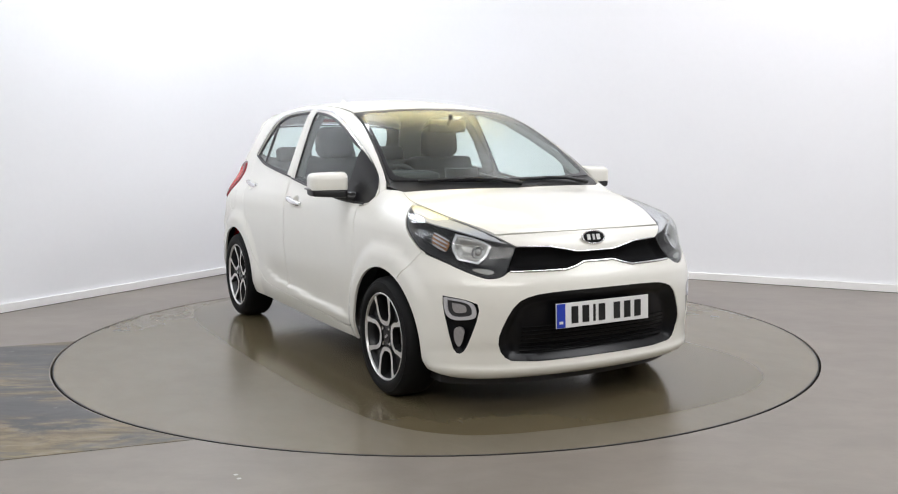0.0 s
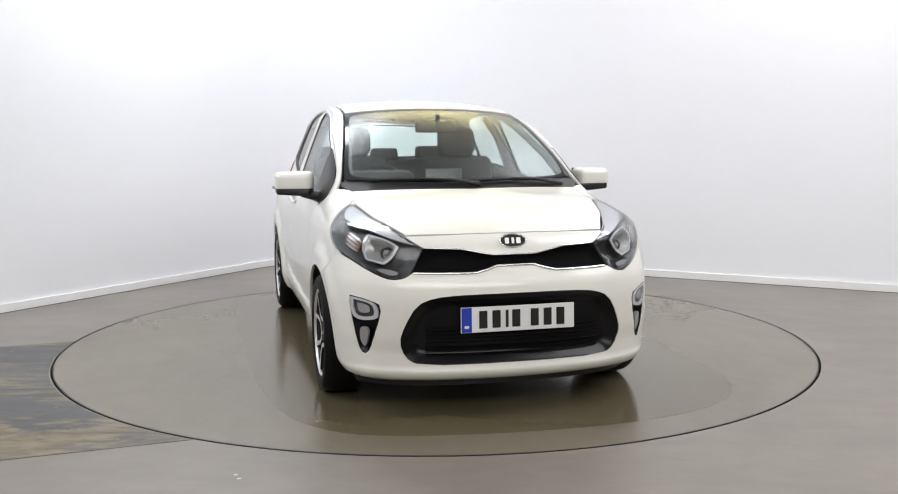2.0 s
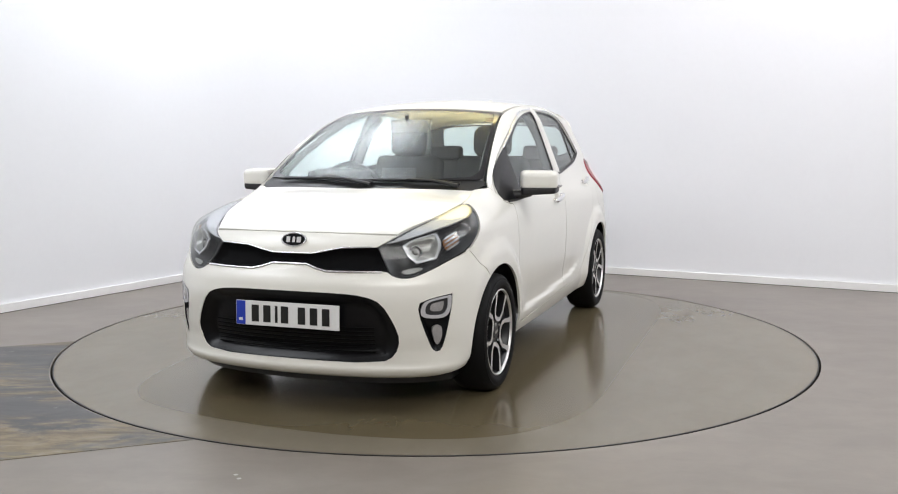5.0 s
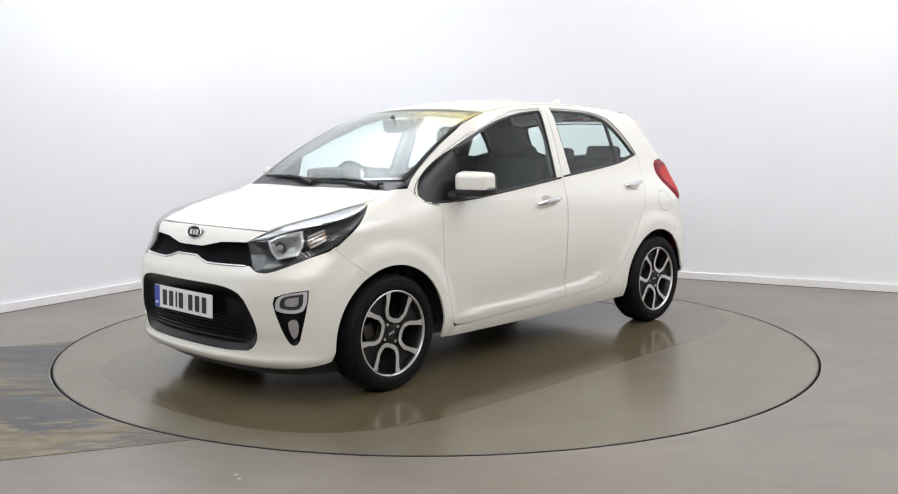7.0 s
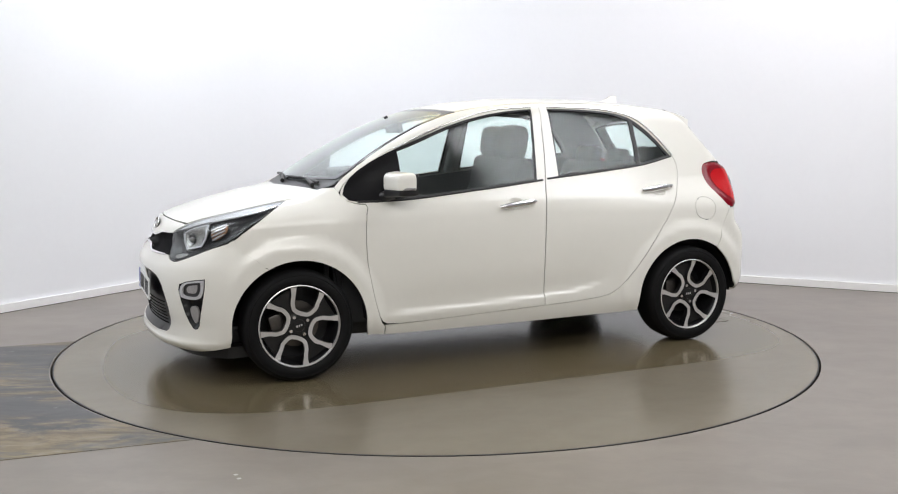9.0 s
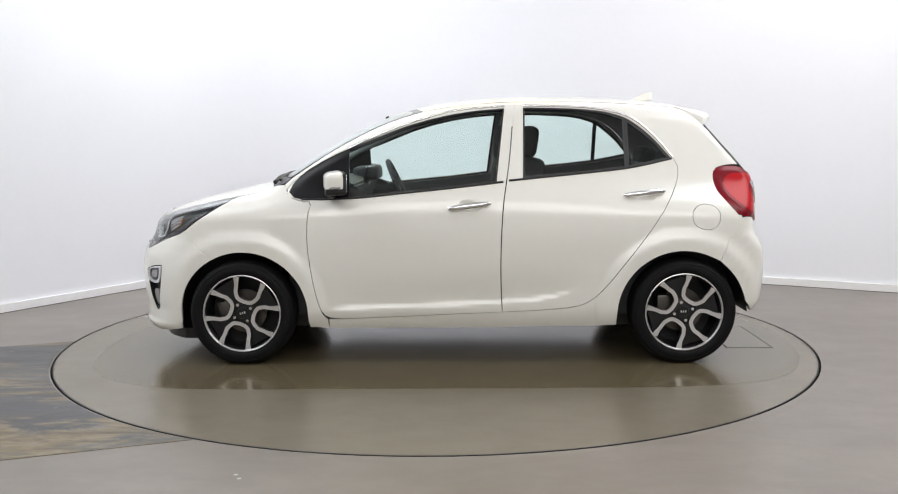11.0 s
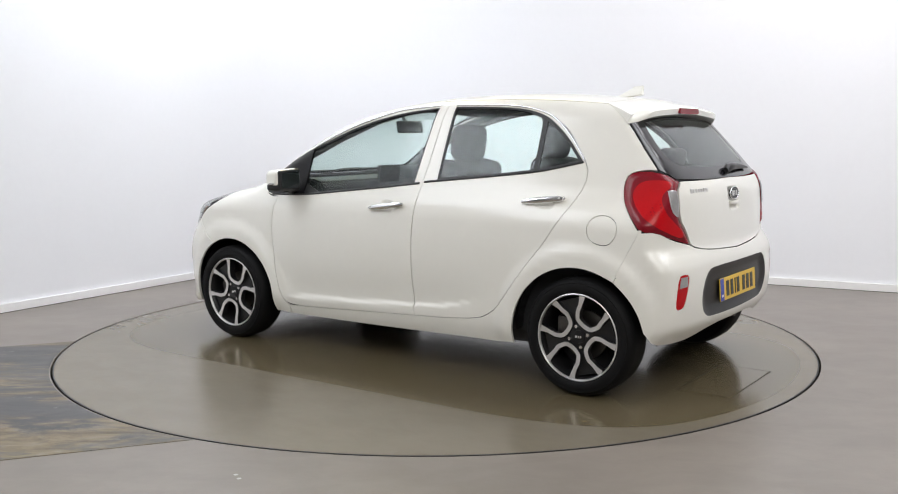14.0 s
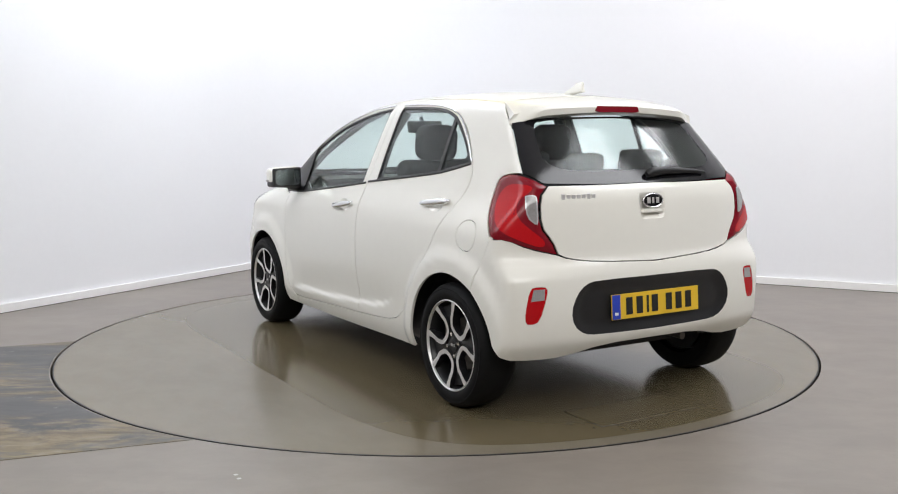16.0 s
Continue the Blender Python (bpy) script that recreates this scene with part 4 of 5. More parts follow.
half = ([(-1.69, 0.0, 0.676), (-1.66, 0.32, 0.684), (-1.63, 0.46, 0.70)] + twice((-1.62, 0.513, 0.722)) + [(-1.58, 0.632, 0.750), (-1.535, 0.716, 0.793)] + twice((-1.478, 0.747, 0.788)) + [(-1.425, 0.765, 0.687)]
        + twice((-1.372, 0.78, 0.560)) + arc(XR, ZA, RA, 124, 160, n=6)[1:] + twice((-1.515, 0.755, 0.34)) + [(-1.535, 0.73, 0.292), (-1.58, 0.62, 0.272), (-1.61, 0.47, 0.270), (-1.665, 0.28, 0.31), (-1.67, 0.0, 0.315)])
panel("rear_bumper", whole(half), REAR, PAINT, car, holes=[panel_r, refl, refl_r], rounds=1, back=BLACK, grid=0.022)
pr = panel("bumper_insert", panel_r, REAR, BLACK, car, lift=lambda q, e: -0.002 - 0.018 * step(0.0, 0.05, e), inset=-0.001, grid=0.018, label="black plastic bumper insert")
for s in (1, -1):
    rf = [(x, s * y, z) for x, y, z in refl]
    rl = panel("rear_reflector", rf, REAR, REDLENS, car, lift=-0.002, inset=0.001, grid=0.015, rounds=1, label="red reflector with a clear lamp above")
    cp = twice((-1.628, s * 0.645, 0.586)) + twice((-1.646, s * 0.596, 0.588)) + twice((-1.648, s * 0.600, 0.542)) + twice((-1.624, s * 0.656, 0.538))
    panel("clear_part", cp, REAR, GREYLENS, rl, lift=0.0, inset=0.0, grid=0.015, rounds=1, thick=0.004)
part("exhaust_tip", tube([(-1.45, -0.27, 0.285), (-1.58, -0.27, 0.28)], 0.018, 12), DISC, car, "short chrome exhaust pipe", smooth=40)


# number plates and badges
def plate(name, x, z, lean, face, sign, label):
    m = pose(x, 0, z, 0, lean, 0)
    bm = block((0.006, 0.520, 0.111), bevel=0.0025, seg=2)
    bmesh.ops.transform(bm, matrix=m, verts=bm.verts)
    pl = part(name, bm, face, car, label)
    out = 0.0042 * sign
    bm = block((0.002, 0.046, 0.107), (out * 0.8, -sign * 0.2345, 0), bevel=0.0005, seg=1)
    bmesh.ops.transform(bm, matrix=m, verts=bm.verts)
    part("blue_band", bm, BLUE, pl)
    bm = block((0.002, 0.020, 0.012), (out * 1.1, -sign * 0.2345, -0.03), bevel=0.0005, seg=1)
    bmesh.ops.transform(bm, matrix=m, verts=bm.verts)
    part("small_bar", bm, WHITEPLATE, pl)
    for u in (-0.160, -0.100, -0.052, -0.010, 0.075, 0.135, 0.195):
        bm = block((0.002, 0.037 if abs(u + 0.052) > 0.01 else 0.013, 0.076), (out, sign * u, 0), bevel=0.0005, seg=1)
        bmesh.ops.transform(bm, matrix=m, verts=bm.verts)
        part("bar", bm, INK, pl)


plate("front_plate", 1.853, 0.439, -2, WHITEPLATE, 1, "white front number plate with dark bars")
plate("rear_plate", -1.681, 0.481, 4, YELLOWPLATE, -1, "yellow rear number plate with dark bars")


def badge(at, lean, sign, a, b):
    ring = [(a * math.cos(k), b * math.sin(k)) for k in np.linspace(0, 2 * np.pi, 33)[:-1]]
    bm = prism(ring, -0.006, 0.004, 0)
    bmesh.ops.transform(bm, matrix=pose(*at, 0, lean, 0), verts=bm.verts)
    b0 = part("badge", bm, SATIN, car, "oval dark badge with a chrome rim")
    bm = tube([(0.004 * sign, y, z) for y, z in ring], 0.004, 6, ring=True)
    bmesh.ops.transform(bm, matrix=pose(*at, 0, lean, 0), verts=bm.verts)
    part("rim", bm, CHROME, b0, smooth=60)
    for u, w in ((-0.030, 0.018), (0.0, 0.012), (0.028, 0.020)):
        bm = block((0.004, w, 0.026), (0.005 * sign, u * a / 0.065, 0), bevel=0.001, seg=1)
        bmesh.ops.transform(bm, matrix=pose(*at, 0, lean, 0), verts=bm.verts)
        part("mark", bm, SILVER, b0)


badge((1.772, 0, 0.768), -18, 1, 0.060, 0.030)
badge((-1.645, 0, 0.938), 5, -1, 0.058, 0.030)
part("latch_handle", block((0.03, 0.115, 0.018), (-1.644, 0.0, 0.893), (0, 0, 0), 0.006, 2), PAINT, tailgate, smooth=50)
for k in range(7):
    y = 0.472 - 0.025 * k
    x, z = float(BACK.lay(BACK.flat([(0, y, 0.968)]))[0][0]), 0.968
    part("tailgate_mark", block((0.004, 0.019, 0.024 if k in (0, 5) else 0.018), (x - 0.001, y, z), (0, 3, -8), 0.0015, 1), SILVER, tailgate)

# door mirrors
for s in (1, -1):
    bm = block((0.104, 0.212, 0.112), bevel=0.036, seg=6)
    for v in bm.verts:
        f = (v.co.x + 0.052) / 0.104
        v.co.y *= 1 - 0.16 * f * f
        if v.co.z > 0:
            v.co.z *= (1 - 0.22 * f * f) * (1 - 0.16 * max(0.0, s * v.co.y / 0.106) ** 2)
        v.co.z = max(v.co.z, -0.036)
    bmesh.ops.transform(bm, matrix=pose(0.672, s * 0.842, 0.994, 0, 0, s * 10), verts=bm.verts)
    mr = part("door_mirror", bm, PAINT, car, "white door mirror with black base", smooth=60)
    bm = block((0.098, 0.204, 0.044), bevel=0.017, seg=4)
    for v in bm.verts:
        v.co.y *= 1 - 0.16 * ((v.co.x + 0.05) / 0.1) ** 2
        v.co.z += 0.012 * max(0.0, s * v.co.y / 0.10)
    bmesh.ops.transform(bm, matrix=pose(0.670, s * 0.840, 0.938, 0, 0, s * 10), verts=bm.verts)
    part("mirror_base", bm, BLACK, mr, smooth=60)
    part("mirror_stalk", tube([(0.72, s * 0.70, 0.915), (0.70, s * 0.745, 0.920), (0.68, s * 0.80, 0.930)], [0.030, 0.025, 0.02], 12), BLACK, mr, smooth=60)
    bm = block((0.020, 0.194, 0.120), bevel=0.0095, seg=4)
    for v in bm.verts:
        v.co.z *= 1 - 0.14 * max(0.0, s * v.co.y / 0.10) ** 2
    bmesh.ops.transform(bm, matrix=pose(0.6225, s * 0.836, 0.985, 0, 0, s * 10), verts=bm.verts)
    part("mirror_bezel", bm, BLACK, mr, smooth=60)
    eye = [(0.086 * (abs(math.cos(k)) ** 0.4) * math.copysign(1, math.cos(k)), 0.047 * (abs(math.sin(k)) ** 0.4) * math.copysign(1, math.sin(k))) for k in np.linspace(0, 2 * np.pi, 41)[:-1]]
    bm = prism(eye, -0.003, 0.002, 0)
    bmesh.ops.transform(bm, matrix=pose(0.6128, s * 0.834, 0.985, 0, 0, s * 10), verts=bm.verts)
    part("mirror_face", bm, MIRROR, mr)
    part("indicator", tube([(0.625, s * 0.950, 0.966), (0.655, s * 0.948, 0.964), (0.685, s * 0.932, 0.962), (0.704, s * 0.900, 0.960)], [0.004, 0.007, 0.007, 0.004], 8), GREYLENS, mr, smooth=60)

# aerial fin
bm = block((0.17, 0.034, 0.056), (-1.07, 0, 1.455), (0, 6, 0), 0.008, 3, taper=(0.30, 0.3))
for v in bm.verts:
    if v.co.z > 1.455:
        v.co.x -= 0.055
part("aerial", bm, PAINT, car, "small white shark-fin aerial", smooth=50)

# underbody and wheel wells
part("underbody", block((2.75, 1.16, 0.10), (0.12, 0, 0.225), bevel=0.02, seg=2), BLACK, car, "dark underbody")
for x in (XF, XR):
    for s in (1, -1):
        prof = [(0.372, 0.70 * s), (0.372, 0.40 * s), (0.02, 0.39 * s)]
        bm = spun(prof, 40)
        bmesh.ops.delete(bm, geom=[v for v in bm.verts if v.co.z < -0.05], context="VERTS")
        bmesh.ops.transform(bm, matrix=pose(x, 0, ZA), verts=bm.verts)
        part("wheel_well", bm, BLACK, car)


# wheels
def make_wheel():
    wh = tagged(new("wheel"), "black tyre on a two-tone alloy wheel")
    wh.parent = car
    prof = [(0.200, -0.085), (0.235, -0.097), (0.268, -0.090), (0.281, -0.070), (0.2845, -0.04), (0.2845, 0.04), (0.281, 0.068), (0.270, 0.086), (0.250, 0.096), (0.228, 0.097), (0.212, 0.090), (0.206, 0.084), (0.200, 0.05)]
    ty = part("tyre", spun(prof, 72), RUBBER, wh, smooth=35)
    part("tyre_ring", spun([(0.262, 0.0905), (0.260, 0.094), (0.257, 0.0945), (0.255, 0.0935)], 72), RUBBER, ty, smooth=40)
    part("rim_barrel", spun([(0.205, 0.078), (0.198, 0.072), (0.190, 0.03), (0.182, -0.08)], 64), DARKALLOY, wh, smooth=50)
    part("rim_lip", spun([(0.210, 0.083), (0.2095, 0.088), (0.205, 0.090), (0.2015, 0.087), (0.200, 0.078)], 72), SILVER, wh, smooth=50)
    part("brake_disc", spun([(0.02, 0.0), (0.118, 0.0), (0.118, -0.018), (0.02, -0.018)], 48), DISC, wh, smooth=40)
    part("caliper", block((0.07, 0.07, 0.13), (0.10, 0.0, 0.02), bevel=0.015, seg=2), DISC, wh, smooth=50)
    part("backing", spun([(0.184, -0.06), (0.10, -0.065), (0.01, -0.065)], 32), BLACK, wh)
    part("hub", spun([(0.068, 0.035), (0.064, 0.058), (0.052, 0.063), (0.032, 0.064), (0.03, 0.069), (0.001, 0.0705)], 40), DARKALLOY, wh, smooth=40)
    loop = [(0.985, 23), (0.90, 23.5), (0.74, 26), (0.58, 31), (0.45, 32), (0.345, 22), (0.30, 0), (0.33, -21), (0.43, -30), (0.56, -31), (0.72, -26), (0.88, -23), (0.985, -21)]
    u = np.linspace(0, len(loop) - 1, 60)
    fr, fa = curve(*[(i, p[0]) for i, p in enumerate(loop)])(u), curve(*[(i, p[1]) for i, p in enumerate(loop)])(u)
    for k in range(4):
        c = 30 + 90 * k
        P = np.stack([0.203 * fr * np.cos(np.radians(c - fa)), 0.203 * fr * np.sin(np.radians(c - fa))], 1)
        t = np.gradient(P, axis=0)
        t /= np.linalg.norm(t, axis=1)[:, None]
        n2 = np.stack([-t[:, 1], t[:, 0]], 1)
        wd = 0.0102 + 0.005 * (fr > 0.8) * (fr - 0.8) / 0.17
        depth = 0.066 + 0.018 * fr
        A, B = P + n2 * wd[:, None], P - n2 * wd[:, None]
        v, f, M = [], [], len(P)
        for Q, dy in ((A, -0.030), (A * 1.0, 0.0), (B * 1.0, 0.0), (B, -0.030)):
            v += [(q[0], d + dy, q[1]) for q, d in zip(Q, depth)]
        for i in range(M - 1):
            for a in range(3):
                f.append((a * M + i, a * M + i + 1, (a + 1) * M + i + 1, (a + 1) * M + i))
        me = build_mesh("spoke", v, f, [SILVER, DARKALLOY], [1 if j % 3 != 1 else 0 for j in range(len(f))], smooth=30)
        bm = bmesh.new()
        bm.from_mesh(me)
        bmesh.ops.recalc_face_normals(bm, faces=bm.faces)
        if sum(q.normal.y * q.calc_area() for q in bm.faces if q.material_index == 0) < 0:
            bmesh.ops.reverse_faces(bm, faces=bm.faces)
        bm.to_mesh(me)
        bm.free()
        join("spoke", me, wh)
        # dark web between two loops, with its wheel bolt
        web = [(0.25, 12), (0.45, 15), (0.62, 11), (0.80, 20), (0.98, 24), (0.98, -24), (0.80, -24), (0.62, -15), (0.45, -16), (0.25, -12)]
        ol = [(0.203 * r * math.cos(radians(c + 44 - a)), 0.203 * r * math.sin(radians(c + 44 - a))) for r, a in web]
        part("web", prism(ol, 0.030, 0.058, 1), DARKALLOY, wh, smooth=30)
        part("wheel_bolt", tube([(0.050 * math.cos(radians(c + 45)), 0.056, 0.050 * math.sin(radians(c + 45))), (0.050 * math.cos(radians(c + 45)), 0.072, 0.050 * math.sin(radians(c + 45)))], 0.009, 6), CHROME, wh)
    for u0, w in ((-0.012, 0.007), (0.0, 0.005), (0.012, 0.008)):
        part("cap_mark", block((w, 0.002, 0.011), (u0, 0.0715, 0), bevel=0.0005, seg=1), SILVER, wh)
    return wh


WR = 1.187
wheel = make_wheel()
wheel.matrix_basis = pose(WR, 0.697, 0.2845, 0, 15, 0)
for x, s, spin in ((-WR, 1, 0), (WR, -1, 35), (-WR, -1, 70)):
    copy_thing(wheel, pose(x, s * 0.697, 0.2845, 0, spin, 0 if s > 0 else 180))


# cabin: seats, dashboard, wheel, mirror, linings
def soft_block(size, at, turn=(0, 0, 0), r=0.04):
    return block(size, at, turn, r, 4)


for y, x, nm in ((0.295, -0.03, "front_seat"), (-0.355, -0.22, "front_seat")):
    st = part(nm, soft_block((0.50, 0.48, 0.16), (x + 0.08, y, 0.50), (0, -6, 0), 0.05), FABRIC, car, "dark cloth front seat", smooth=60)
    part("backrest", soft_block((0.15, 0.46, 0.60), (x - 0.17, y, 0.80), (0, -14, 0), 0.055), FABRIC, st, smooth=60)
    bm = block((0.11, 0.25, 0.20), bevel=0.054, seg=6)
    for v in bm.verts:
        v.co.y *= 1 - 0.28 * abs(v.co.z / 0.1075) ** 2.4
    bmesh.ops.transform(bm, matrix=pose(x - 0.215, y, 1.190, 0, -8, 0), verts=bm.verts)
    part("headrest", bm, FABRIC, st, smooth=60)
    for e in (-0.06, 0.06):
        part("headrest_post", tube([(x - 0.215, y + e, 1.05), (x - 0.218, y + e, 1.15)], 0.007, 8), CHROME, st)
bench = part("rear_bench", soft_block((0.48, 1.22, 0.16), (-0.80, 0, 0.52), (0, -6, 0), 0.05), FABRIC, car, "dark cloth rear bench", smooth=60)
part("backrest", soft_block((0.14, 1.22, 0.52), (-1.10, 0, 0.80), (0, -16, 0), 0.05), FABRIC, bench, smooth=60)
for y, w, h in ((0.36, 0.25, 0.11), (-0.36, 0.25, 0.11), (0.0, 0.20, 0.10)):
    part("headrest", soft_block((0.08, w, h), (-1.17, y, 1.10 if y else 1.09), (0, -12, 0), 0.035), FABRIC, bench, smooth=60)
dash = [(0.98, 0.70), (0.99, 0.955), (0.90, 0.975), (0.66, 0.985), (0.58, 0.965), (0.56, 0.90), (0.60, 0.78), (0.62, 0.45), (0.95, 0.40)]
bm = prism(dash, -0.62, 0.62, 1)
bmesh.ops.bevel(bm, geom=[e for e in bm.edges], offset=0.012, segments=2, affect="EDGES")
dsh = part("dashboard", bm, TRIM, car, "dark plastic dashboard", smooth=40)
part("instrument_hood", soft_block((0.16, 0.34, 0.09), (0.60, -0.36, 0.995), (0, 4, 0), 0.03), TRIM, dsh, smooth=60)
part("touchscreen", block((0.02, 0.21, 0.13), (0.575, 0.0, 0.985), (0, -10, 0), 0.006, 2), GLOSS, dsh)
c0 = pose(0.40, -0.36, 0.905, 0, -66, 0)
ring = [tuple(c0 @ Vector((0.178 * math.cos(a), 0.178 * math.sin(a), 0))) for a in np.linspace(0, 2 * np.pi, 41)[:-1]]
sw = part("steering_wheel", tube(ring, 0.015, 8, ring=True), TRIM, car, "black steering wheel", smooth=60)
bm = block((0.13, 0.15, 0.05), bevel=0.02, seg=3)
bmesh.ops.transform(bm, matrix=c0 @ pose(0, 0, 0.0), verts=bm.verts)
part("hub", bm, TRIM, sw, smooth=60)
for a in (0, 180, 270):
    e0, e1 = c0 @ Vector((0, 0, 0)), c0 @ Vector((0.17 * math.sin(radians(a + 90)), 0.17 * math.cos(radians(a + 90)), 0))
    part("spoke", tube([tuple(e0), tuple(e1)], 0.014, 6), TRIM, sw, smooth=60)
part("steering_column", tube([tuple(c0 @ Vector((0, 0, 0))), (0.62, -0.36, 0.86)], 0.035, 10), TRIM, sw, smooth=60)
im = part("interior_mirror", soft_block((0.03, 0.24, 0.075), (0.40, 0.0, 1.285), (0, 12, 0), 0.014), TRIM, car, "dark interior mirror", smooth=60)
part("mirror_arm", tube([(0.42, 0, 1.29), (0.45, 0, 1.345)], 0.012, 8), TRIM, im, smooth=60)
for s in (1, -1):
    card = [(0.92, 0.25), (0.92, 0.86), (0.60, 0.893), (0.13, 0.938), (-0.33, 0.99), (-0.9, 1.045), (-1.10, 1.075), (-1.35, 1.03), (-1.35, 0.25)]
    part("door_lining", prism(card, s * 0.615, s * 0.632, 1), TRIM, car, "dark door lining")
    # pillar linings
    part("pillar_lining", tube([(-0.235, s * 0.672, 0.99), (-0.25, s * 0.622, 1.13), (-0.268, s * 0.553, 1.27), (-0.283, s * 0.490, 1.35)], [0.036, 0.034, 0.026, 0.018], 8), LINER, car, smooth=60)
    part("pillar_lining", tube([(0.92, s * 0.590, 0.975), (0.70, s * 0.555, 1.118), (0.50, s * 0.52, 1.215), (0.25, s * 0.485, 1.315), (0.0, s * 0.475, 1.37)], 0.020, 8), LINER, car, smooth=60)
part("load_floor", block((0.42, 1.2, 0.03), (-1.38, 0, 0.86), bevel=0.005, seg=1), TRIM, car, "dark parcel shelf")
part("cabin_floor", block((2.2, 1.2, 0.03), (-0.3, 0, 0.30), bevel=0.005, seg=1), TRIM, car)
part("bulkhead", block((0.03, 1.24, 0.70), (1.0, 0, 0.60), bevel=0.005, seg=1), TRIM, car)


# ---- the studio: two white walls with a rounded corner, painted floor, turntable ----
def wall_line(r=1.25, out=0.0):
    """Plan of the walls, from beside the camera round the far corner; out: distance behind the face."""
    a, b = math.radians(58.2), math.radians(-28.7)
    da, db = Vector((math.cos(a), math.sin(a))), Vector((math.cos(b), math.sin(b)))
    corner = Vector((-1.12, 4.08))
    h = (math.pi - (a - b)) / 2
    t = r / math.tan(h)
    p0, p1 = corner - da * t, corner + db * t
    c = p0 + Vector((da.y, -da.x)) * r
    n = 24
    a0 = math.atan2(p0.y - c.y, p0.x - c.x)
    sweep = -(a - b)
    pts = [corner - da * 11.0, corner - da * 6.0]
    pts += [c + Vector((math.cos(a0 + sweep * i / n), math.sin(a0 + sweep * i / n))) * r for i in range(n + 1)]
    pts += [corner + db * 6.0, corner + db * 11.0]
    res = []
    for i, p in enumerate(pts):
        q, w = pts[max(0, i - 1)], pts[min(len(pts) - 1, i + 1)]
        d = (w - q).normalized()
        res.append(p + Vector((-d.y, d.x)) * out)
    return res


def ribbon(name, f, b, z0, z1, mat, label, cat, bevel=0.0):
    """An upright wall between two plan lines."""
    v, n = [], len(f)
    for line, z in ((f, z0), (f, z1), (b, z1), (b, z0)):
        v += [(p.x, p.y, z) for p in line]
    fc = []
    for k in range(4):
        for i in range(n - 1):
            fc.append((k * n + i, k * n + i + 1, ((k + 1) % 4) * n + i + 1, ((k + 1) % 4) * n + i))
    fc += [(0, n, 2 * n, 3 * n), (n - 1, 4 * n - 1, 3 * n - 1, 2 * n - 1)]
    bm = bmesh.new()
    vs = [bm.verts.new(p) for p in v]
    for q in fc:
        bm.faces.new([vs[i] for i in q])
    bmesh.ops.recalc_face_normals(bm, faces=bm.faces)
    return tagged(part(name, bm, mat, None, smooth=35), label, cat, kind="structure")


face = wall_line()
ribbon("wall_far", face, wall_line(out=0.15), -0.02, 4.2, WALL, "white painted studio wall with a rounded corner", "wall")
ribbon("trim", wall_line(out=-0.020), wall_line(out=0.01), 0.0, 0.004, RIM, "dark gap under the skirting board", "gap")
ribbon("baseboard", wall_line(out=-0.022), wall_line(out=0.01), 0.004, 0.062, SKIRT, "white painted skirting board", "baseboard")
# near wall, side walls and ceiling: out of view, added to bounce light
bm = prism([(-11, -10), (11, -10), (11, -10.15), (-11, -10.15)], -0.02, 4.2, 2)
tagged(part("wall_near", bm, WALL, None), "unseen white wall added behind the camera to bounce light", "wall", kind="structure")
for nm, x in (("wall_left", -9.0), ("wall_right", 10.5)):
    bm = prism([(x, -10), (x + 0.15, -10), (x + 0.15, 0.0), (x, 0.0)], -0.02, 4.2, 2)
    tagged(part(nm, bm, WALL, None), "unseen white side wall added to bounce light", "wall", kind="structure")
bm = prism([(-12, -10.2), (12, -10.2), (12, 8), (-12, 8)], 4.2, 4.3, 2)
tagged(part("ceiling", bm, CEIL, None), "unseen white ceiling added to bounce light", "ceiling", kind="structure")

# floor with a round opening for the table
RT = 2.188
ring = [(RT + 0.013, a) for a in np.linspace(0, 2 * np.pi, 193)[:-1]]
bm = bmesh.new()
inner = [bm.verts.new((r * math.cos(a), r * math.sin(a), 0)) for r, a in ring]
pit = [bm.verts.new((r * math.cos(a), r * math.sin(a), -0.10)) for r, a in ring]
outer = [bm.verts.new((13 * math.cos(a), 13 * math.sin(a), 0)) for r, a in ring]
for i in range(192):
    j = (i + 1) % 192
    bm.faces.new((inner[i], outer[i], outer[j], inner[j]))
    bm.faces.new((pit[i], inner[i], inner[j], pit[j]))
bm.faces.new(pit)
bmesh.ops.recalc_face_normals(bm, faces=bm.faces)
tagged(part("floor", bm, FLOOR, None), "grey-brown painted floor with a satin gloss", "floor", kind="structure")
# worn dark strip let into the floor beside the table
n1, n0 = np.radians(np.linspace(181.5, 243.0, 40)), []
strip = [((RT + 0.02) * math.cos(a), (RT + 0.02) * math.sin(a)) for a in n1]
strip += [(-1.68, -2.20), (-5.2, -3.27), (-5.2, -0.95), (-2.6, -0.20)]
tagged(part("floor_strip", prism(strip, -0.01, 0.002, 2), WORN, None), "worn dark grey steel ramp strip beside the table", "floor strip", kind="structure")

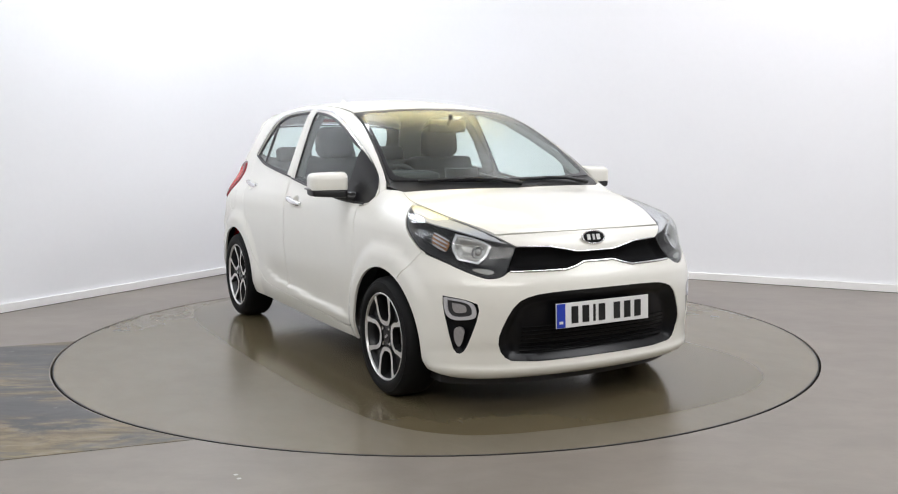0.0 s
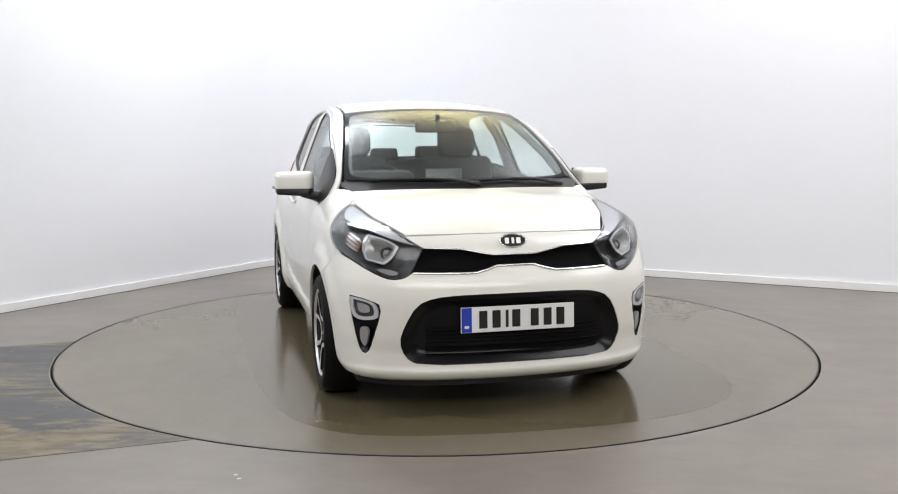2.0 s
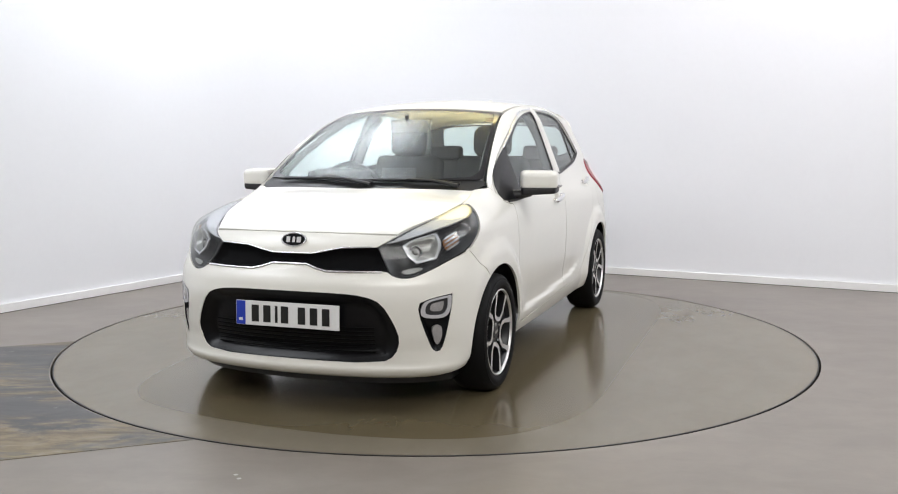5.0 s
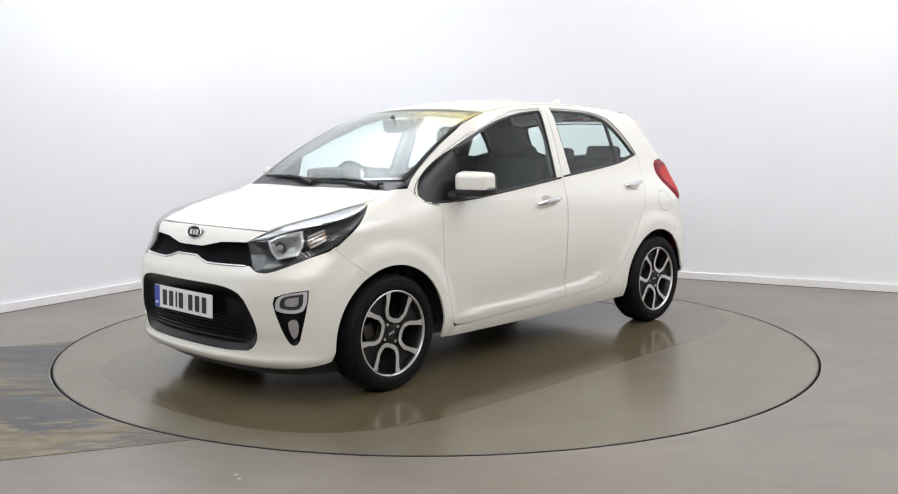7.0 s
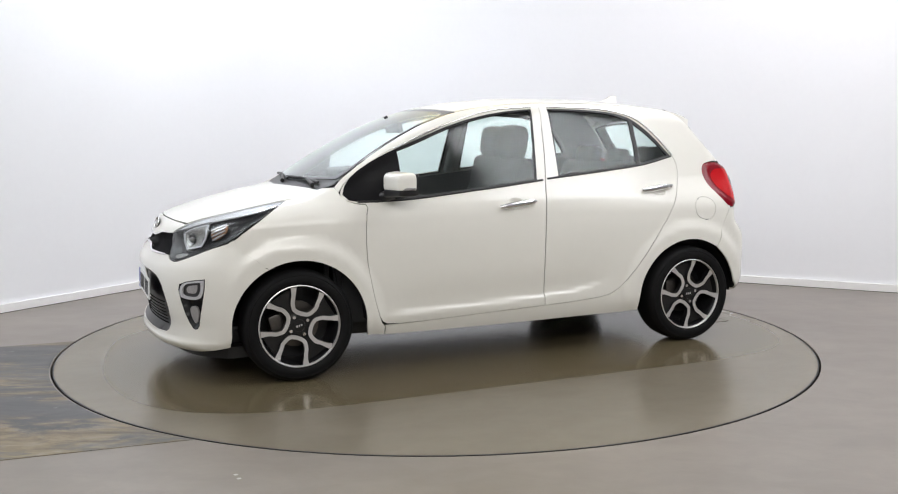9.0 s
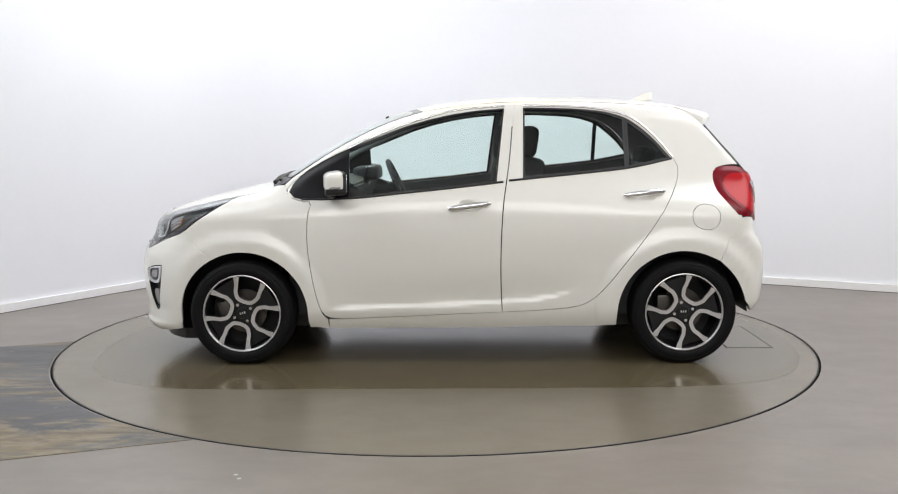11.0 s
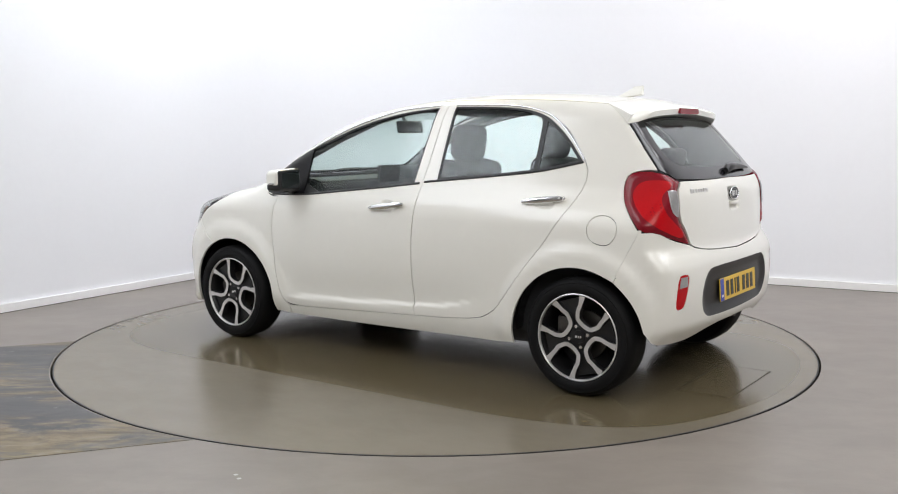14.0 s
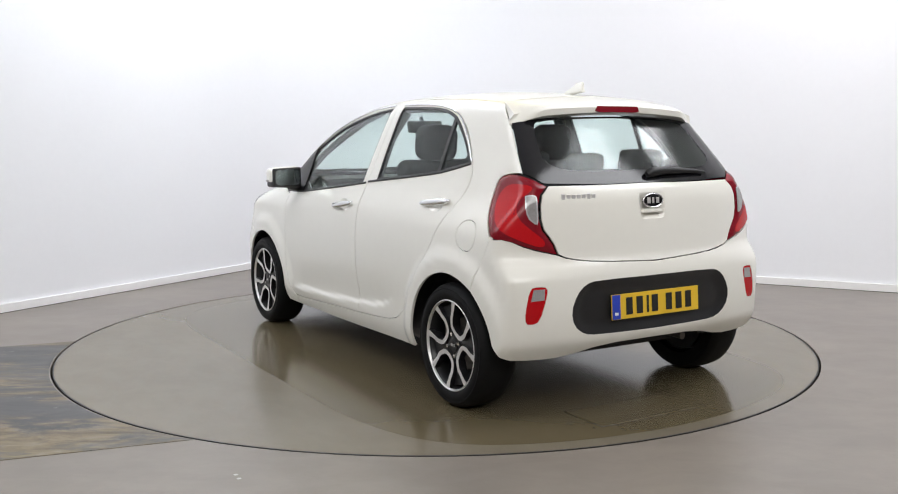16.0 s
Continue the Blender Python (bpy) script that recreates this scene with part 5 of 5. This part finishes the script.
table = tagged(new("turntable"), "round rotating platform painted like the floor", "turntable")
bm = bmesh.new()
rings = []
for rad, z in ((0.4, 0.0), (0.9, 0.0), (1.4, 0.0), (1.85, 0.0), (RT, 0.0), (RT, -0.08)):
    rings.append([bm.verts.new((rad * math.cos(a), rad * math.sin(a), z)) for a in np.linspace(0, 2 * np.pi, 193)[:-1]])
mid = bm.verts.new((0, 0, 0))
for i in range(192):
    j = (i + 1) % 192
    bm.faces.new((mid, rings[0][i], rings[0][j]))
    for r0, r1 in zip(rings, rings[1:]):
        bm.faces.new((r0[i], r1[i], r1[j], r0[j]))
part("deck", bm, DECK, table, "satin grey-brown painted round deck")
part("edge_band", spun([(RT - 0.004, 0.0005), (RT + 0.003, 0.0), (RT + 0.003, -0.07)], 192), RIM, table)
me = table.children[-1].data
me.transform(pose(0, 0, 0, 90, 0, 0))
# darker, glossier patch across the middle of the deck, with rounded ends
dark_outline = [(-2.12, 0.0), (-2.03, 0.60), (-1.80, 1.03)] + [(-1.35, 1.19), (-0.6, 1.20), (0.5, 1.21), (1.15, 1.215), (1.45, 1.15), (1.72, 0.98), (1.90, 0.64), (1.96, 0.05), (1.85, -0.72), (1.62, -0.98)] + [(1.30, -1.09), (0.5, -1.17), (-0.6, -1.18), (-1.35, -1.17), (-1.80, -1.03), (-2.03, -0.60)]
part("deck_patch", prism([tuple(p) for p in tidy(dark_outline, 3)], -0.006, 0.0006, 2), DARKDECK, table, "darker, glossier olive-brown patch of the deck")
# service hatch in the deck, behind the car
hx, hy = -1.815, 0.03
part("hatch", block((0.255, 0.60, 0.006), (hx, hy, -0.001), bevel=0.0006, seg=1), DARKDECK, table, "thin hatch plate in the deck")
for (a, b, w, h) in ((-0.132, 0, 0.006, 0.61), (0.132, 0, 0.006, 0.61), (0, -0.304, 0.26, 0.006), (0, 0.304, 0.26, 0.006)):
    part("hatch_joint", block((w * 0.7, h, 0.0035) if w < h else (w, h * 0.7, 0.0035), (hx + a, hy + b, 0.0002), bevel=0.0006, seg=1), RIM, table)
# paint flecks on the floor
for x, y in ((-1.30, -2.72), (-0.72, -2.42), (-0.74, -2.38), (0.05, -2.62)):
    bm = bmesh.new()
    bmesh.ops.create_circle(bm, cap_ends=True, segments=9, radius=0.009, matrix=pose(x, y, 0.002))
    tagged(part("floor_fleck", bm, RIM if y < -2.65 else SPECK, None), "small dark fleck on the floor", "fleck", kind="structure")


def motions():
    turns = [(0.0, 28.2), (0.25, 27.9), (0.5, 27.04), (0.75, 25.8), (1.0, 24.18), (1.5, 19.8)]
    turns += [(2.0 + 0.5 * k, 14.1 - 11.695 * 0.5 * k) for k in range(29)]
    rows = [(t, pose(0, 0, 0, 0, 0, a - 90)) for t, a in turns]
    walk(car, [(t, m @ pose(-0.1505, -0.0643, 0)) for t, m in rows])
    walk(table, rows)


motions()
